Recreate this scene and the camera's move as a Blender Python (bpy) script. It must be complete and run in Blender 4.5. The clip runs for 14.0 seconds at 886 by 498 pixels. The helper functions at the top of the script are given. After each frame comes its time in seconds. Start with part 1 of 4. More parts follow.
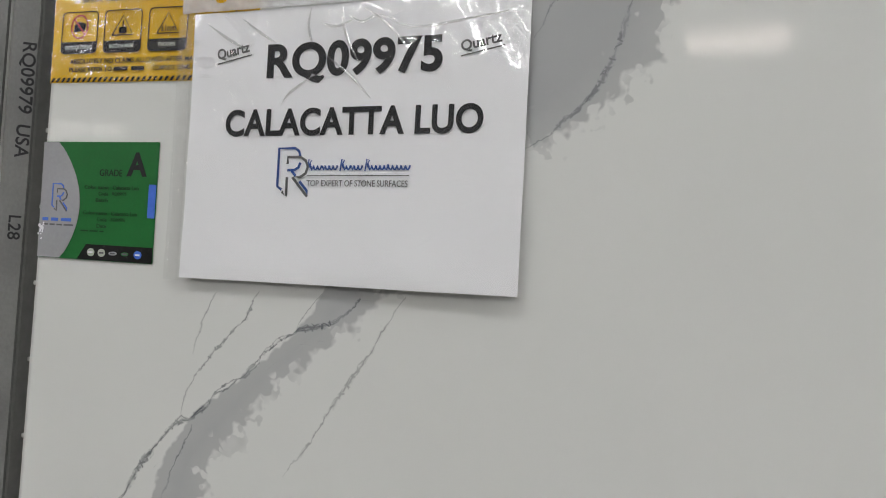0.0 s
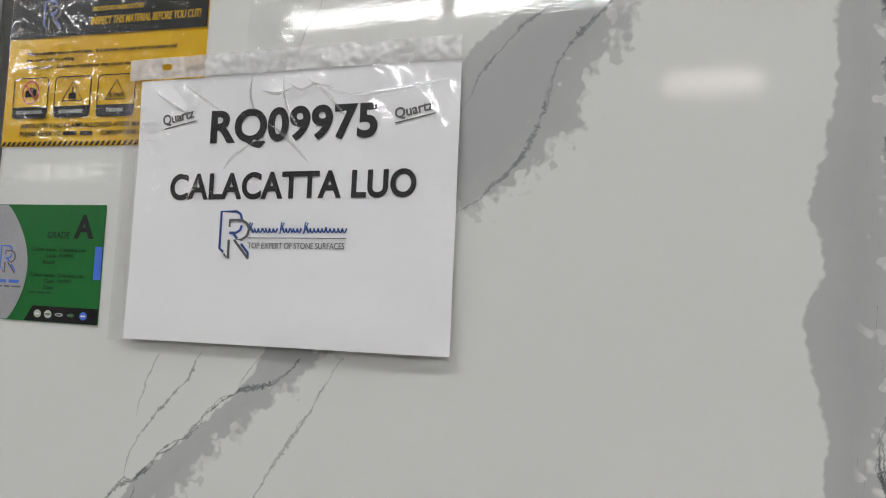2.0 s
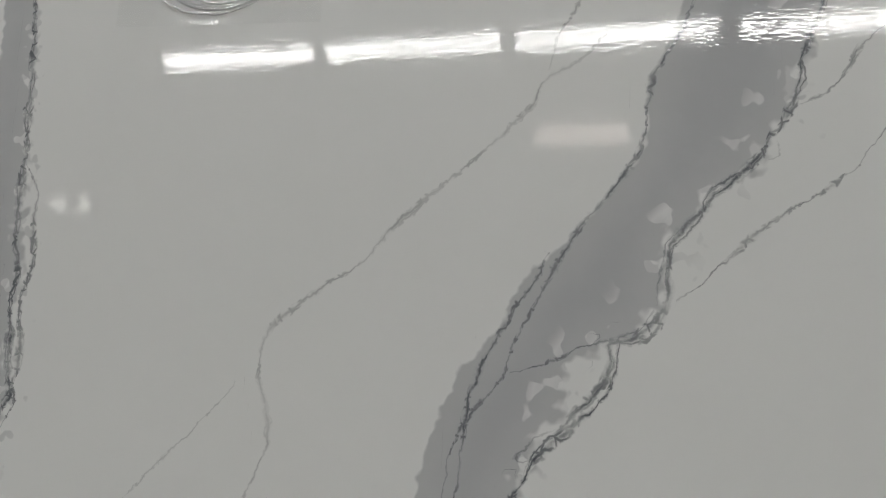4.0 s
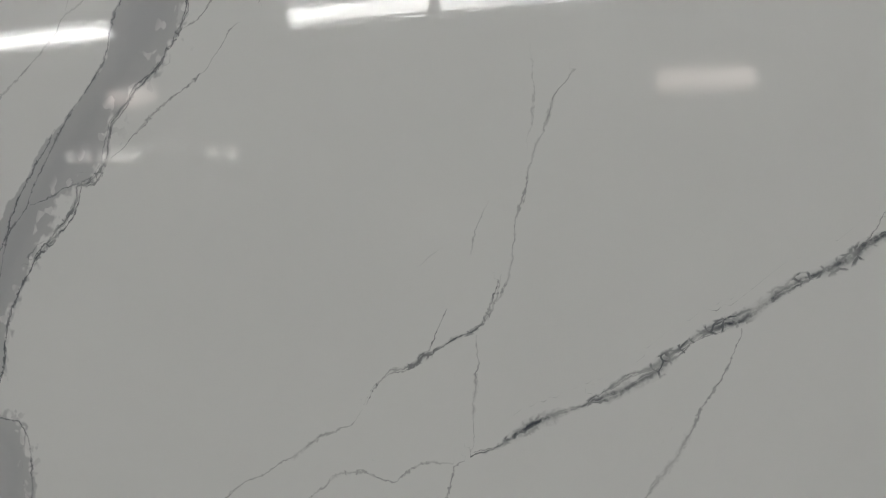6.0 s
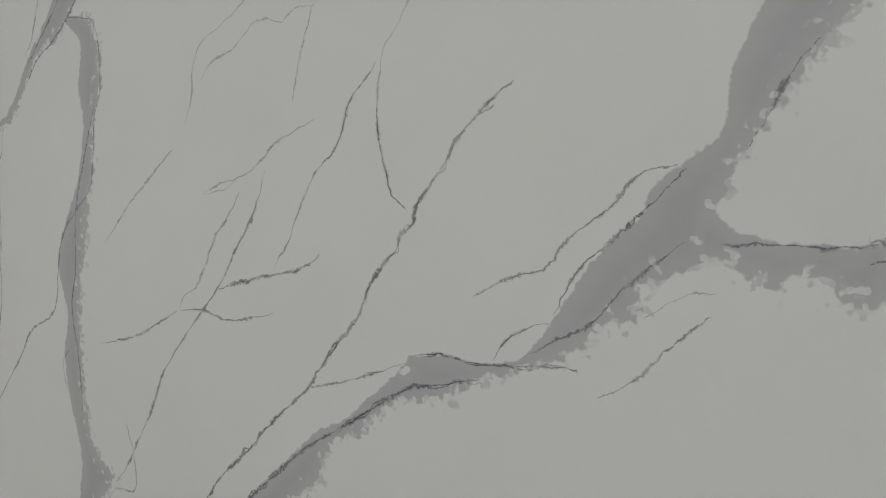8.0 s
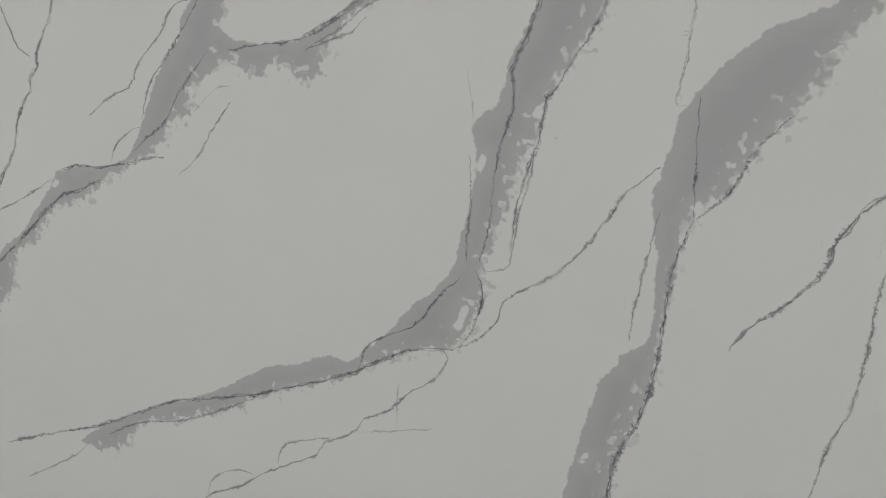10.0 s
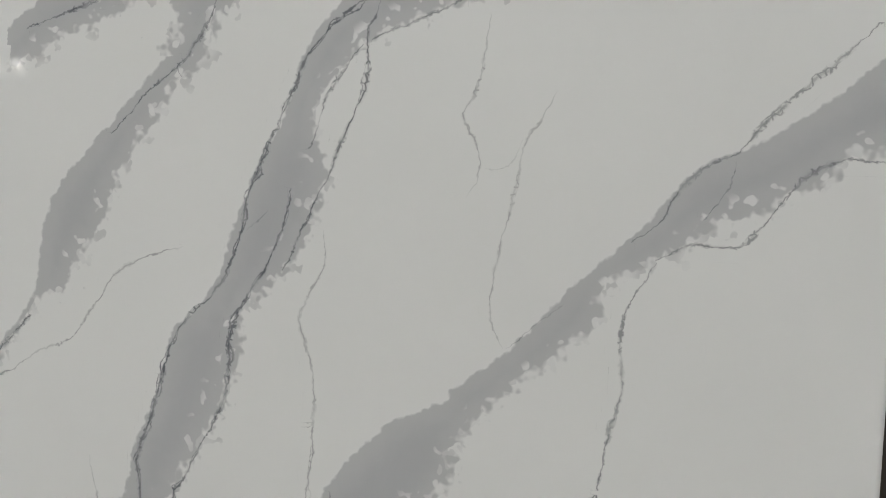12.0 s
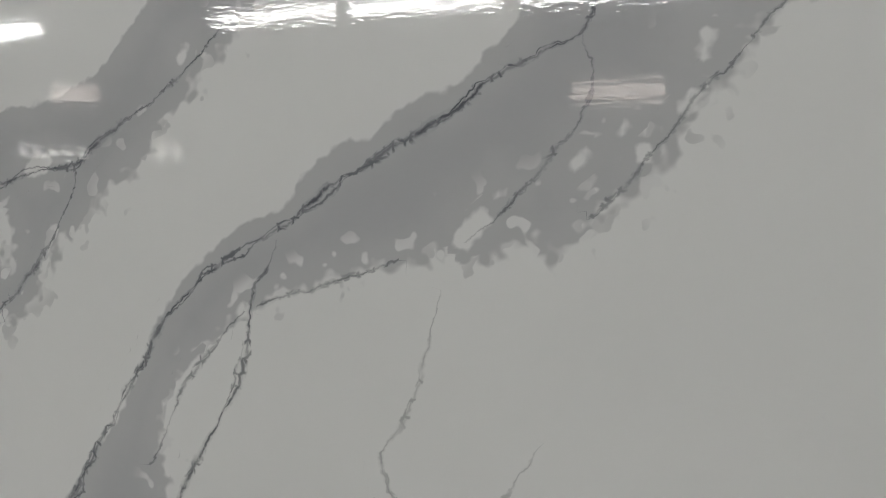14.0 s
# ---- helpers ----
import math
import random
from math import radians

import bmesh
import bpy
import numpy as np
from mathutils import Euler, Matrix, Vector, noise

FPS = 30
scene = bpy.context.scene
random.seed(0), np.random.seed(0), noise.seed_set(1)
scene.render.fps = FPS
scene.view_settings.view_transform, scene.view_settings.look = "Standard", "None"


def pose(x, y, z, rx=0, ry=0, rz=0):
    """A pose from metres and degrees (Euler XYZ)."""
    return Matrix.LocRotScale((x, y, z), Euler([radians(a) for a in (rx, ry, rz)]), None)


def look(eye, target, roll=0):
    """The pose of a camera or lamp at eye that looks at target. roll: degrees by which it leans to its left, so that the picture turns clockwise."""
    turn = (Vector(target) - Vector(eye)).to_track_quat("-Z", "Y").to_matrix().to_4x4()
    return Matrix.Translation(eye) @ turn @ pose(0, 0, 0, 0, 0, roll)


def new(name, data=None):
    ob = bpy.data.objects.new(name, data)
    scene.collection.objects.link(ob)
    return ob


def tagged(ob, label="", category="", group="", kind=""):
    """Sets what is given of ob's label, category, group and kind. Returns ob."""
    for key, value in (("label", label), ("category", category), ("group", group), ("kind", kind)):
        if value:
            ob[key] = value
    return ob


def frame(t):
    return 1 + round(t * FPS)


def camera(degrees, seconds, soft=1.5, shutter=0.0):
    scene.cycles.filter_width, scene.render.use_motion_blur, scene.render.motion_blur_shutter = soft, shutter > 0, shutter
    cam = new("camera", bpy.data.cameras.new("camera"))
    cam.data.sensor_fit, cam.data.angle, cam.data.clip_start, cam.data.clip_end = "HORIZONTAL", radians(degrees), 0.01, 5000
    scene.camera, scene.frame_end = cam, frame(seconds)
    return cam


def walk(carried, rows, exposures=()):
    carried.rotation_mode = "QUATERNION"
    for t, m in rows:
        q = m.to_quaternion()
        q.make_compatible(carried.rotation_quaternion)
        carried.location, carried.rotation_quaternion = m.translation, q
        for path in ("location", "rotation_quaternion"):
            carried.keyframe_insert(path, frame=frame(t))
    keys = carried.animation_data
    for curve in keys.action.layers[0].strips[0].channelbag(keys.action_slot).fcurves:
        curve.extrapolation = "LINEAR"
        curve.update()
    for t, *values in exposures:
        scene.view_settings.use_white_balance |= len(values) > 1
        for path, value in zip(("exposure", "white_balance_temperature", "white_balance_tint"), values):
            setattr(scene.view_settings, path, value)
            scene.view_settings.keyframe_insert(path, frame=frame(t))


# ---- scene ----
cam = camera(59.7, 14.0, soft=1.0)
PATH = [
    (0, (0.564, -0.523, 1.466), (-0.106, 1.361, 1.483), 4.3),
    (0.5, (0.579, -0.526, 1.473), (-0.088, 1.358, 1.527), 4.2),
    (1, (0.59, -0.526, 1.48), (-0.077, 1.358, 1.549), 3.9),
    (1.5, (0.596, -0.526, 1.481), (-0.053, 1.363, 1.589), 3.8),
    (2, (0.602, -0.526, 1.484), (-0.036, 1.366, 1.605), 3.7),
    (2.4, (0.626, -0.529, 1.49), (0.031, 1.375, 1.632), 3.0),
    (2.5, (0.641, -0.523, 1.487), (0.038, 1.378, 1.645), 3.2),
    (3, (0.761, -0.504, 1.472), (0.268, 1.421, 1.689), 2.8),
    (3.1, (0.797, -0.514, 1.491), (0.346, 1.428, 1.652), 3.2),
    (3.5, (0.986, -0.462, 1.491), (0.444, 1.452, 1.7), 3.8),
    (4, (1.105, -0.453, 1.497), (0.69, 1.487, 1.748), 3.6),
    (4.2, (1.177, -0.468, 1.489), (0.646, 1.438, 1.781), 4.0),
    (6.3, (1.732, -0.53, 1.427), (0.917, 1.297, 1.449), 6.0),
    (6.5, (1.766, -0.568, 1.394), (0.896, 1.232, 1.36), 6.4),
    (6.7, (1.816, -0.599, 1.361), (0.86, 1.156, 1.271), 6.6),
    (7, (1.879, -0.65, 1.316), (0.876, 1.073, 1.155), 7.0),
    (7.5, (1.973, -0.677, 1.284), (0.928, 1.001, 0.979), 7.0),
    (8, (2.125, -0.672, 1.256), (1.089, 0.988, 0.841), 6.8),
    (8.2, (2.205, -0.666, 1.236), (1.175, 0.993, 0.802), 6.6),
    (10.3, (2.613, -0.839, 1.221), (2.034, 0.975, 0.609), 2.3),
    (10.5, (2.634, -0.833, 1.234), (2.1, 1.005, 0.652), 2.0),
    (11, (2.699, -0.795, 1.281), (2.258, 1.101, 0.824), 1.4),
    (11.5, (2.762, -0.733, 1.357), (2.339, 1.197, 1.048), 1.1),
    (12, (2.785, -0.656, 1.416), (2.372, 1.297, 1.282), 1.8),
    (12.5, (2.73, -0.53, 1.473), (2.288, 1.42, 1.503), 2.6),
    (13, (2.711, -0.447, 1.517), (2.25, 1.497, 1.612), 3.4),
    (13.5, (2.761, -0.38, 1.563), (2.19, 1.532, 1.689), 4.7),
    (14, (2.82, -0.352, 1.572), (2.082, 1.504, 1.676), 6.8),
]
EXPOSURES = [(0, 0.60), (2, 0.64), (3.5, 0.34), (6.5, 0.22), (8, 0.48), (10.5, 0.74), (11.5, 0.90), (12.5, 0.58), (14, 0.36)]
walk(cam, [(t, look(eye, target, roll)) for t, eye, target, roll in PATH], EXPOSURES)

# ---- world and light: a closed warehouse lit by its ceiling tubes and an added near row ----
world = bpy.data.worlds.new("world")
scene.world = world
world.use_nodes = True
world.node_tree.nodes["Background"].inputs[0].default_value = (0.8, 0.85, 0.9, 1)
world.node_tree.nodes["Background"].inputs[1].default_value = 0.05
TUBE_POWER = 25.0

SLAB_W, SLAB_Z0, SLAB_Z1, SLAB_T = 3.005, 0.15, 1.80, 0.02


# ---- node helpers ----
class Nodes:
    """Short way to write a node tree."""

    def __init__(self, name):
        self.mat = bpy.data.materials.new(name)
        self.mat.use_nodes = True
        self.t = self.mat.node_tree
        self.bsdf = self.t.nodes["Principled BSDF"]

    def node(self, kind, **props):
        n = self.t.nodes.new(kind)
        for k, v in props.items():
            setattr(n, k, v)
        return n

    def put(self, sock, v):
        if isinstance(v, bpy.types.NodeSocket):
            self.t.links.new(v, sock)
        elif isinstance(v, tuple) and len(v) == 3 and sock.type == "RGBA":
            sock.default_value = (*v, 1)
        else:
            sock.default_value = v

    def math(self, op, a, b=0.0, c=0.0, clamp=False):
        n = self.node("ShaderNodeMath", operation=op, use_clamp=clamp)
        for s, v in zip(n.inputs, (a, b, c)):
            self.put(s, v)
        return n.outputs[0]

    def noise(self, vec, scale, detail=2.0, rough=0.5):
        n = self.node("ShaderNodeTexNoise")
        self.put(n.inputs["Vector"], vec)
        n.inputs["Scale"].default_value, n.inputs["Detail"].default_value, n.inputs["Roughness"].default_value = scale, detail, rough
        return n.outputs["Fac"]

    def ramp(self, v, lo, hi, a=0.0, b=1.0, smooth=True):
        n = self.node("ShaderNodeMapRange", interpolation_type="SMOOTHSTEP" if smooth else "LINEAR")
        for s, x in zip(("Value", "From Min", "From Max", "To Min", "To Max"), (v, lo, hi, a, b)):
            self.put(n.inputs[s], x)
        return n.outputs["Result"]

    def mix(self, fac, a, b):
        n = self.node("ShaderNodeMix", data_type="RGBA")
        self.put(n.inputs["Factor"], fac)
        self.put(n.inputs[6], a)
        self.put(n.inputs[7], b)
        return n.outputs[2]

    def bump(self, height, strength, distance):
        n = self.node("ShaderNodeBump")
        n.inputs["Strength"].default_value, n.inputs["Distance"].default_value = strength, distance
        self.put(n.inputs["Height"], height)
        self.t.links.new(n.outputs[0], self.bsdf.inputs["Normal"])

    def coords(self):
        return self.node("ShaderNodeTexCoord").outputs["Object"]

    def set(self, color=None, rough=None, metal=None):
        for name, v in (("Base Color", color), ("Roughness", rough), ("Metallic", metal)):
            if v is not None:
                self.put(self.bsdf.inputs[name], v)
        return self.mat


def mottled(name, a, b, rough, scale, fine, bump=0.0, metal=0.0):
    """A surface that varies at two scales between two colours."""
    n = Nodes(name)
    p = n.coords()
    big, small = n.noise(p, scale, 3), n.noise(p, fine, 4, 0.6)
    f = n.ramp(n.math("ADD", n.math("MULTIPLY", big, 0.6), n.math("MULTIPLY", small, 0.4)), 0.3, 0.7)
    if bump:
        n.bump(small, bump, 0.002)
    return n.set(n.mix(f, a, b), n.ramp(small, 0.2, 0.8, rough * 0.85, min(1, rough * 1.15)), metal)


def emitting(name, color, strength):
    n = Nodes(name)
    n.put(n.bsdf.inputs["Emission Color"], color)
    n.bsdf.inputs["Emission Strength"].default_value = strength
    return n.set((0.8, 0.8, 0.8), 0.4)


def clear_film(name, milk, bump_scale, bump_strength, rough=0.06, gloss_least=0.030):
    """Clear plastic: see-through with a gloss that grows at a slant, a little milky."""
    n = Nodes(name)
    p = n.coords()
    t = n.t
    clear = n.node("ShaderNodeBsdfTransparent")
    gloss = n.node("ShaderNodeBsdfGlossy")
    gloss.inputs["Roughness"].default_value = rough
    white = n.node("ShaderNodeBsdfDiffuse")
    white.inputs["Color"].default_value = (0.8, 0.8, 0.82, 1)
    h = n.noise(p, bump_scale, 3)
    b = n.node("ShaderNodeBump")
    b.inputs["Strength"].default_value, b.inputs["Distance"].default_value = bump_strength, 0.004
    n.put(b.inputs["Height"], h)
    fres = n.node("ShaderNodeLayerWeight")
    fres.inputs["Blend"].default_value = 0.5
    for s in (gloss, fres):
        t.links.new(b.outputs[0], s.inputs["Normal"])
    m1, m2 = n.node("ShaderNodeMixShader"), n.node("ShaderNodeMixShader")
    m1.inputs[0].default_value = milk
    t.links.new(clear.outputs[0], m1.inputs[1])
    t.links.new(white.outputs[0], m1.inputs[2])
    t.links.new(n.math("MULTIPLY_ADD", n.math("POWER", fres.outputs["Facing"], 5.0), 0.9, gloss_least), m2.inputs[0])
    t.links.new(m1.outputs[0], m2.inputs[1])
    t.links.new(gloss.outputs[0], m2.inputs[2])
    t.links.new(m2.outputs[0], t.nodes["Material Output"].inputs["Surface"])
    return n.mat


VEIN_LAYERS = 6


def quartz():
    """Polished white quartz: grey flowing bands with one crumbling side, and dark veins like fine chains, in the depth of the stone."""
    n = Nodes("polished_quartz")
    p = n.coords()

    def centred(scale, detail=2.0, rough=0.5):
        return n.math("SUBTRACT", n.noise(p, scale, detail, rough), 0.5)

    def plus(*terms):
        out = None
        for value, k in terms:
            t = n.math("MULTIPLY", value, k)
            out = t if out is None else n.math("ADD", out, t)
        return out

    body = n.node("ShaderNodeSeparateXYZ")
    n.put(body.inputs[0], n.node("ShaderNodeAttribute", attribute_name="bands").outputs["Vector"])
    sd, rag = body.outputs[0], body.outputs[1]
    loose = n.ramp(rag, 0.5, 0.85)
    firm = n.math("SUBTRACT", 1.0, loose)
    large, middle, small, tiny = centred(36, 1.0), centred(85, 0.5), centred(170, 0.0), centred(60, 3)
    # the clean side bulges a little, the loose side breaks up into islands
    edge = n.math("ADD", sd, n.math("MULTIPLY", firm, plus((tiny, 0.010), (small, 0.004))))
    edge = n.math("ADD", edge, n.math("MULTIPLY", loose, plus((large, 0.020), (middle, 0.026), (small, 0.010))))
    soft = n.math("MULTIPLY_ADD", loose, 0.0022, 0.0014)
    inside = n.ramp(n.math("DIVIDE", edge, soft), -1.0, 1.0)
    # white pockets inside the loose side
    holes = plus((centred(70, 0.5), 1.0), (small, 0.25))
    hole = n.math("MULTIPLY", n.ramp(holes, 0.13, 0.19), n.math("MULTIPLY", n.ramp(sd, 0.034, 0.010), n.ramp(rag, 0.5, 0.72)))
    # paler crumbs outside it
    out_edge = n.math("ADD", sd, plus((centred(48, 0.8), 0.075), (centred(125, 1.0), 0.055)))
    crumb = n.math("MULTIPLY", n.ramp(out_edge, 0.0, 0.005), n.math("MULTIPLY", loose, n.ramp(sd, -0.036, -0.012)))
    depth = n.ramp(centred(42, 1), -0.15, 0.15, 0.14, 0.65)
    grey = n.math("MAXIMUM", n.math("MULTIPLY", inside, n.math("SUBTRACT", 1.0, n.math("MULTIPLY", hole, 0.88))), n.math("MULTIPLY", crumb, depth))
    speck = n.math("MULTIPLY", n.ramp(n.noise(p, 420, 2), 0.70, 0.76), 0.25)
    tone = n.noise(p, 6, 2)
    white = n.mix(tone, (0.688, 0.693, 0.679), (0.722, 0.726, 0.712))
    white = n.mix(n.math("MULTIPLY", speck, 0.3), white, (0.6, 0.6, 0.58))
    dark_grey = n.mix(n.ramp(n.math("ADD", sd, n.math("MULTIPLY", tiny, 0.02)), 0.002, 0.03), (0.462, 0.468, 0.472), (0.418, 0.425, 0.432))
    col = n.mix(grey, white, dark_grey)
    # veins: a thin broken core, a net of links round it, a grey haze
    a, b, c = centred(75, 2), centred(330, 2), n.noise(p, 120, 3, 0.65)
    shift = plus((a, 0.0065), (b, 0.0022))
    cells = n.node("ShaderNodeTexVoronoi", feature="DISTANCE_TO_EDGE")
    warped = n.node("ShaderNodeVectorMath", operation="ADD")
    n.put(warped.inputs[0], p)
    wv = n.node("ShaderNodeVectorMath", operation="SCALE")
    nz = n.node("ShaderNodeTexNoise")
    n.put(nz.inputs["Vector"], p)
    nz.inputs["Scale"].default_value = 110
    n.put(wv.inputs[0], nz.outputs["Color"])
    wv.inputs["Scale"].default_value = 0.0045
    n.put(warped.inputs[1], wv.outputs[0])
    n.put(cells.inputs["Vector"], warped.outputs[0])
    cells.inputs["Scale"].default_value = 135
    link = n.ramp(cells.outputs["Distance"], 0.035, 0.15, 1.0, 0.0)
    swell = n.ramp(n.noise(p, 30, 2), 0.36, 0.64, 0.55, 1.55)
    core, haze = None, None
    for i in range(VEIN_LAYERS):
        v = n.node("ShaderNodeSeparateXYZ")
        n.put(v.inputs[0], n.node("ShaderNodeAttribute", attribute_name="veins_" + "abcdefgh"[i]).outputs["Vector"])
        w = n.math("MAXIMUM", n.math("MULTIPLY", v.outputs[1], swell), 0.00005)
        off = n.math("DIVIDE", n.math("ABSOLUTE", n.math("ADD", v.outputs[0], shift)), w)
        force = n.math("MULTIPLY", v.outputs[2], n.ramp(v.outputs[1], 0.0001, 0.0005))
        m = n.math("MULTIPLY", n.ramp(off, 0.05, 1.2, 1.0, 0.0), force)
        h = n.math("MULTIPLY", n.ramp(off, 1.0, 2.2, 1.0, 0.0), force)
        core = m if core is None else n.math("MAXIMUM", core, m)
        haze = h if haze is None else n.math("MAXIMUM", haze, h)
    core = n.math("MULTIPLY", core, n.math("MULTIPLY", n.ramp(c, 0.30, 0.55, 0.35, 1.0), n.ramp(n.noise(p, 26, 3), 0.38, 0.58, 0.52, 1.15)))
    net = n.math("MULTIPLY", n.math("MULTIPLY", haze, link), n.ramp(n.noise(p, 34, 2), 0.40, 0.60, 0.15, 1.0))
    col = n.mix(n.math("MULTIPLY", haze, 0.18), col, (0.30, 0.31, 0.32))
    col = n.mix(n.math("MAXIMUM", core, n.math("MULTIPLY", net, 0.95), clamp=True), col, (0.072, 0.080, 0.094))
    # polish: drawn out ripples across the slab, with a slow swell
    drawn = n.node("ShaderNodeMapping")
    drawn.inputs["Scale"].default_value = (150, 1, 520)
    n.put(drawn.inputs["Vector"], p)
    n.bump(plus((n.noise(p, 22, 1), 0.5), (n.noise(drawn.outputs[0], 1.0, 1), 0.8)), 1.0, 0.000030)
    return n.set(col, n.ramp(n.noise(p, 300, 3), 0.3, 0.7, 0.010, 0.018))


def handled_paper():
    """White printer paper, softly cockled and creased from handling."""
    n = Nodes("white_paper")
    p = n.coords()
    folds = n.noise(p, 34, 1.5, 0.45)
    sharp = n.math("ABSOLUTE", n.math("SUBTRACT", n.noise(p, 21, 1), 0.5))
    n.bump(n.math("ADD", folds, n.math("MULTIPLY", n.ramp(sharp, 0.0, 0.03), 0.05)), 1.0, 0.0012)
    return n.set(n.mix(n.noise(p, 12, 3), (0.86, 0.86, 0.89), (0.90, 0.90, 0.93)), 0.5)


QUARTZ = quartz()
CONCRETE = mottled("polished_concrete", (0.26, 0.25, 0.24), (0.36, 0.35, 0.33), 0.45, 0.8, 14)
PLASTER = mottled("painted_wall", (0.50, 0.50, 0.49), (0.56, 0.56, 0.55), 0.8, 0.5, 30)
DECK = mottled("ceiling_deck", (0.52, 0.53, 0.54), (0.60, 0.60, 0.60), 0.7, 0.6, 20)
EDGE_GREY = mottled("sawn_slab_edge", (0.15, 0.15, 0.148), (0.22, 0.22, 0.216), 0.6, 9, 240, 0.25)
PALE_STONE = mottled("pale_slab_face", (0.50, 0.50, 0.49), (0.62, 0.62, 0.60), 0.25, 4, 90)
# stored slab's face in shadow: the shade is put into this darker colour
SHADED_STONE = mottled("shaded_slab_face", (0.17, 0.17, 0.165), (0.24, 0.24, 0.23), 0.35, 4, 90)
TIMBER = mottled("dark_timber", (0.030, 0.022, 0.010), (0.065, 0.050, 0.022), 0.65, 5, 60, 0.3)
STEEL = mottled("painted_steel", (0.10, 0.10, 0.105), (0.16, 0.16, 0.165), 0.45, 6, 120, 0.1)
PAPER = handled_paper()
INK = mottled("black_ink", (0.020, 0.020, 0.022), (0.035, 0.035, 0.038), 0.5, 30, 600)
GREY_INK = mottled("grey_ink", (0.10, 0.10, 0.105), (0.14, 0.14, 0.145), 0.5, 30, 600)
BLUE_INK = mottled("blue_ink", (0.015, 0.06, 0.26), (0.02, 0.08, 0.32), 0.5, 30, 600)
YELLOW = mottled("yellow_vinyl", (0.72, 0.42, 0.012), (0.80, 0.50, 0.02), 0.22, 20, 300, 0.1)
BLACK_VINYL = mottled("black_vinyl", (0.014, 0.014, 0.014), (0.026, 0.026, 0.026), 0.25, 20, 300)
GREEN = mottled("green_card", (0.006, 0.12, 0.022), (0.010, 0.15, 0.03), 0.4, 18, 300)
DARK_GREEN = mottled("dark_green_ink", (0.002, 0.035, 0.008), (0.004, 0.045, 0.010), 0.4, 18, 300)
SILVER = mottled("silver_grey_card", (0.32, 0.32, 0.34), (0.38, 0.38, 0.40), 0.4, 18, 300)
VIOLET = mottled("blue_sticker", (0.05, 0.15, 0.62), (0.07, 0.18, 0.70), 0.4, 18, 300)
PALE_INK = mottled("pale_ink", (0.45, 0.5, 0.42), (0.6, 0.64, 0.55), 0.4, 40, 400)
RED_INK = mottled("red_ink", (0.45, 0.03, 0.02), (0.55, 0.05, 0.03), 0.4, 40, 400)
for dull in (BLACK_VINYL, INK, YELLOW):
    dull.node_tree.nodes["Principled BSDF"].inputs["Specular IOR Level"].default_value = 0.2
CLEAR = clear_film("clear_sleeve", 0.006, 40, 0.10, 0.018, 0.055)
RIM = clear_film("sleeve_binding", 0.58, 90, 0.3, 0.04, 0.12)
MARGIN = clear_film("sleeve_margin", 0.05, 140, 0.35, 0.03, 0.09)
TAPE = clear_film("clear_tape", 0.05, 45, 0.3, 0.06, 0.05)
WRAP = clear_film("clear_wrap", 0.03, 30, 0.08)
TUBE = emitting("lamp_tube", (1.0, 0.997, 0.978), TUBE_POWER)
DIM = emitting("dim_lamp", (1.0, 0.84, 0.76), 3.6)
SPOT = emitting("spot_lamp", (1.0, 0.97, 0.90), 7.5)


# ---- mesh helpers ----
def box(bm, x0, y0, z0, x1, y1, z1, bevel=0.0):
    r = bmesh.ops.create_cube(bm, size=1.0)["verts"]
    for v in r:
        v.co = Vector(((x0 + x1) / 2 + v.co.x * (x1 - x0), (y0 + y1) / 2 + v.co.y * (y1 - y0), (z0 + z1) / 2 + v.co.z * (z1 - z0)))
    if bevel:
        es = list({e for v in r for e in v.link_edges})
        bmesh.ops.bevel(bm, geom=es, offset=bevel, segments=2, affect="EDGES", profile=0.5)
    return bm


def part(name, bm, material, parent=None, label=""):
    me = bpy.data.meshes.new(name)
    bm.to_mesh(me)
    bm.free()
    me.materials.append(material)
    ob = new(name, me)
    if parent:
        ob.parent = parent
    return tagged(ob, label) if label else ob


def block(name, material, parent, *corners, bevel=0.0, label=""):
    return part(name, box(bmesh.new(), *corners, bevel=bevel), material, parent, label)


def thing(name, m, label, category, group="", kind=""):
    ob = new(name)
    ob.matrix_basis = m
    return tagged(ob, label, category, group, kind)


def plate(points, depth=0.0002, y=0.0):
    """A thin flat shape in the sheet's plane (x across, z up), its face towards -y."""
    bm = bmesh.new()
    vs = [bm.verts.new((x, y, z)) for x, z in points]
    f = bm.faces.new(vs)
    f.normal_update()
    if f.normal.y > 0:
        f.normal_flip()
    r = bmesh.ops.extrude_face_region(bm, geom=[f])
    for v in r["geom"]:
        if isinstance(v, bmesh.types.BMVert):
            v.co.y -= depth
    bmesh.ops.recalc_face_normals(bm, faces=bm.faces)
    return bm


def rect(x0, z0, x1, z1):
    return [(x0, z0), (x1, z0), (x1, z1), (x0, z1)]


def arc(cx, cz, rx, rz, a0=0, a1=360, n=28):
    return [(cx + rx * math.cos(radians(a0 + (a1 - a0) * i / (n - 1 if a1 - a0 < 360 else n))),
             cz + rz * math.sin(radians(a0 + (a1 - a0) * i / (n - 1 if a1 - a0 < 360 else n)))) for i in range(n)]


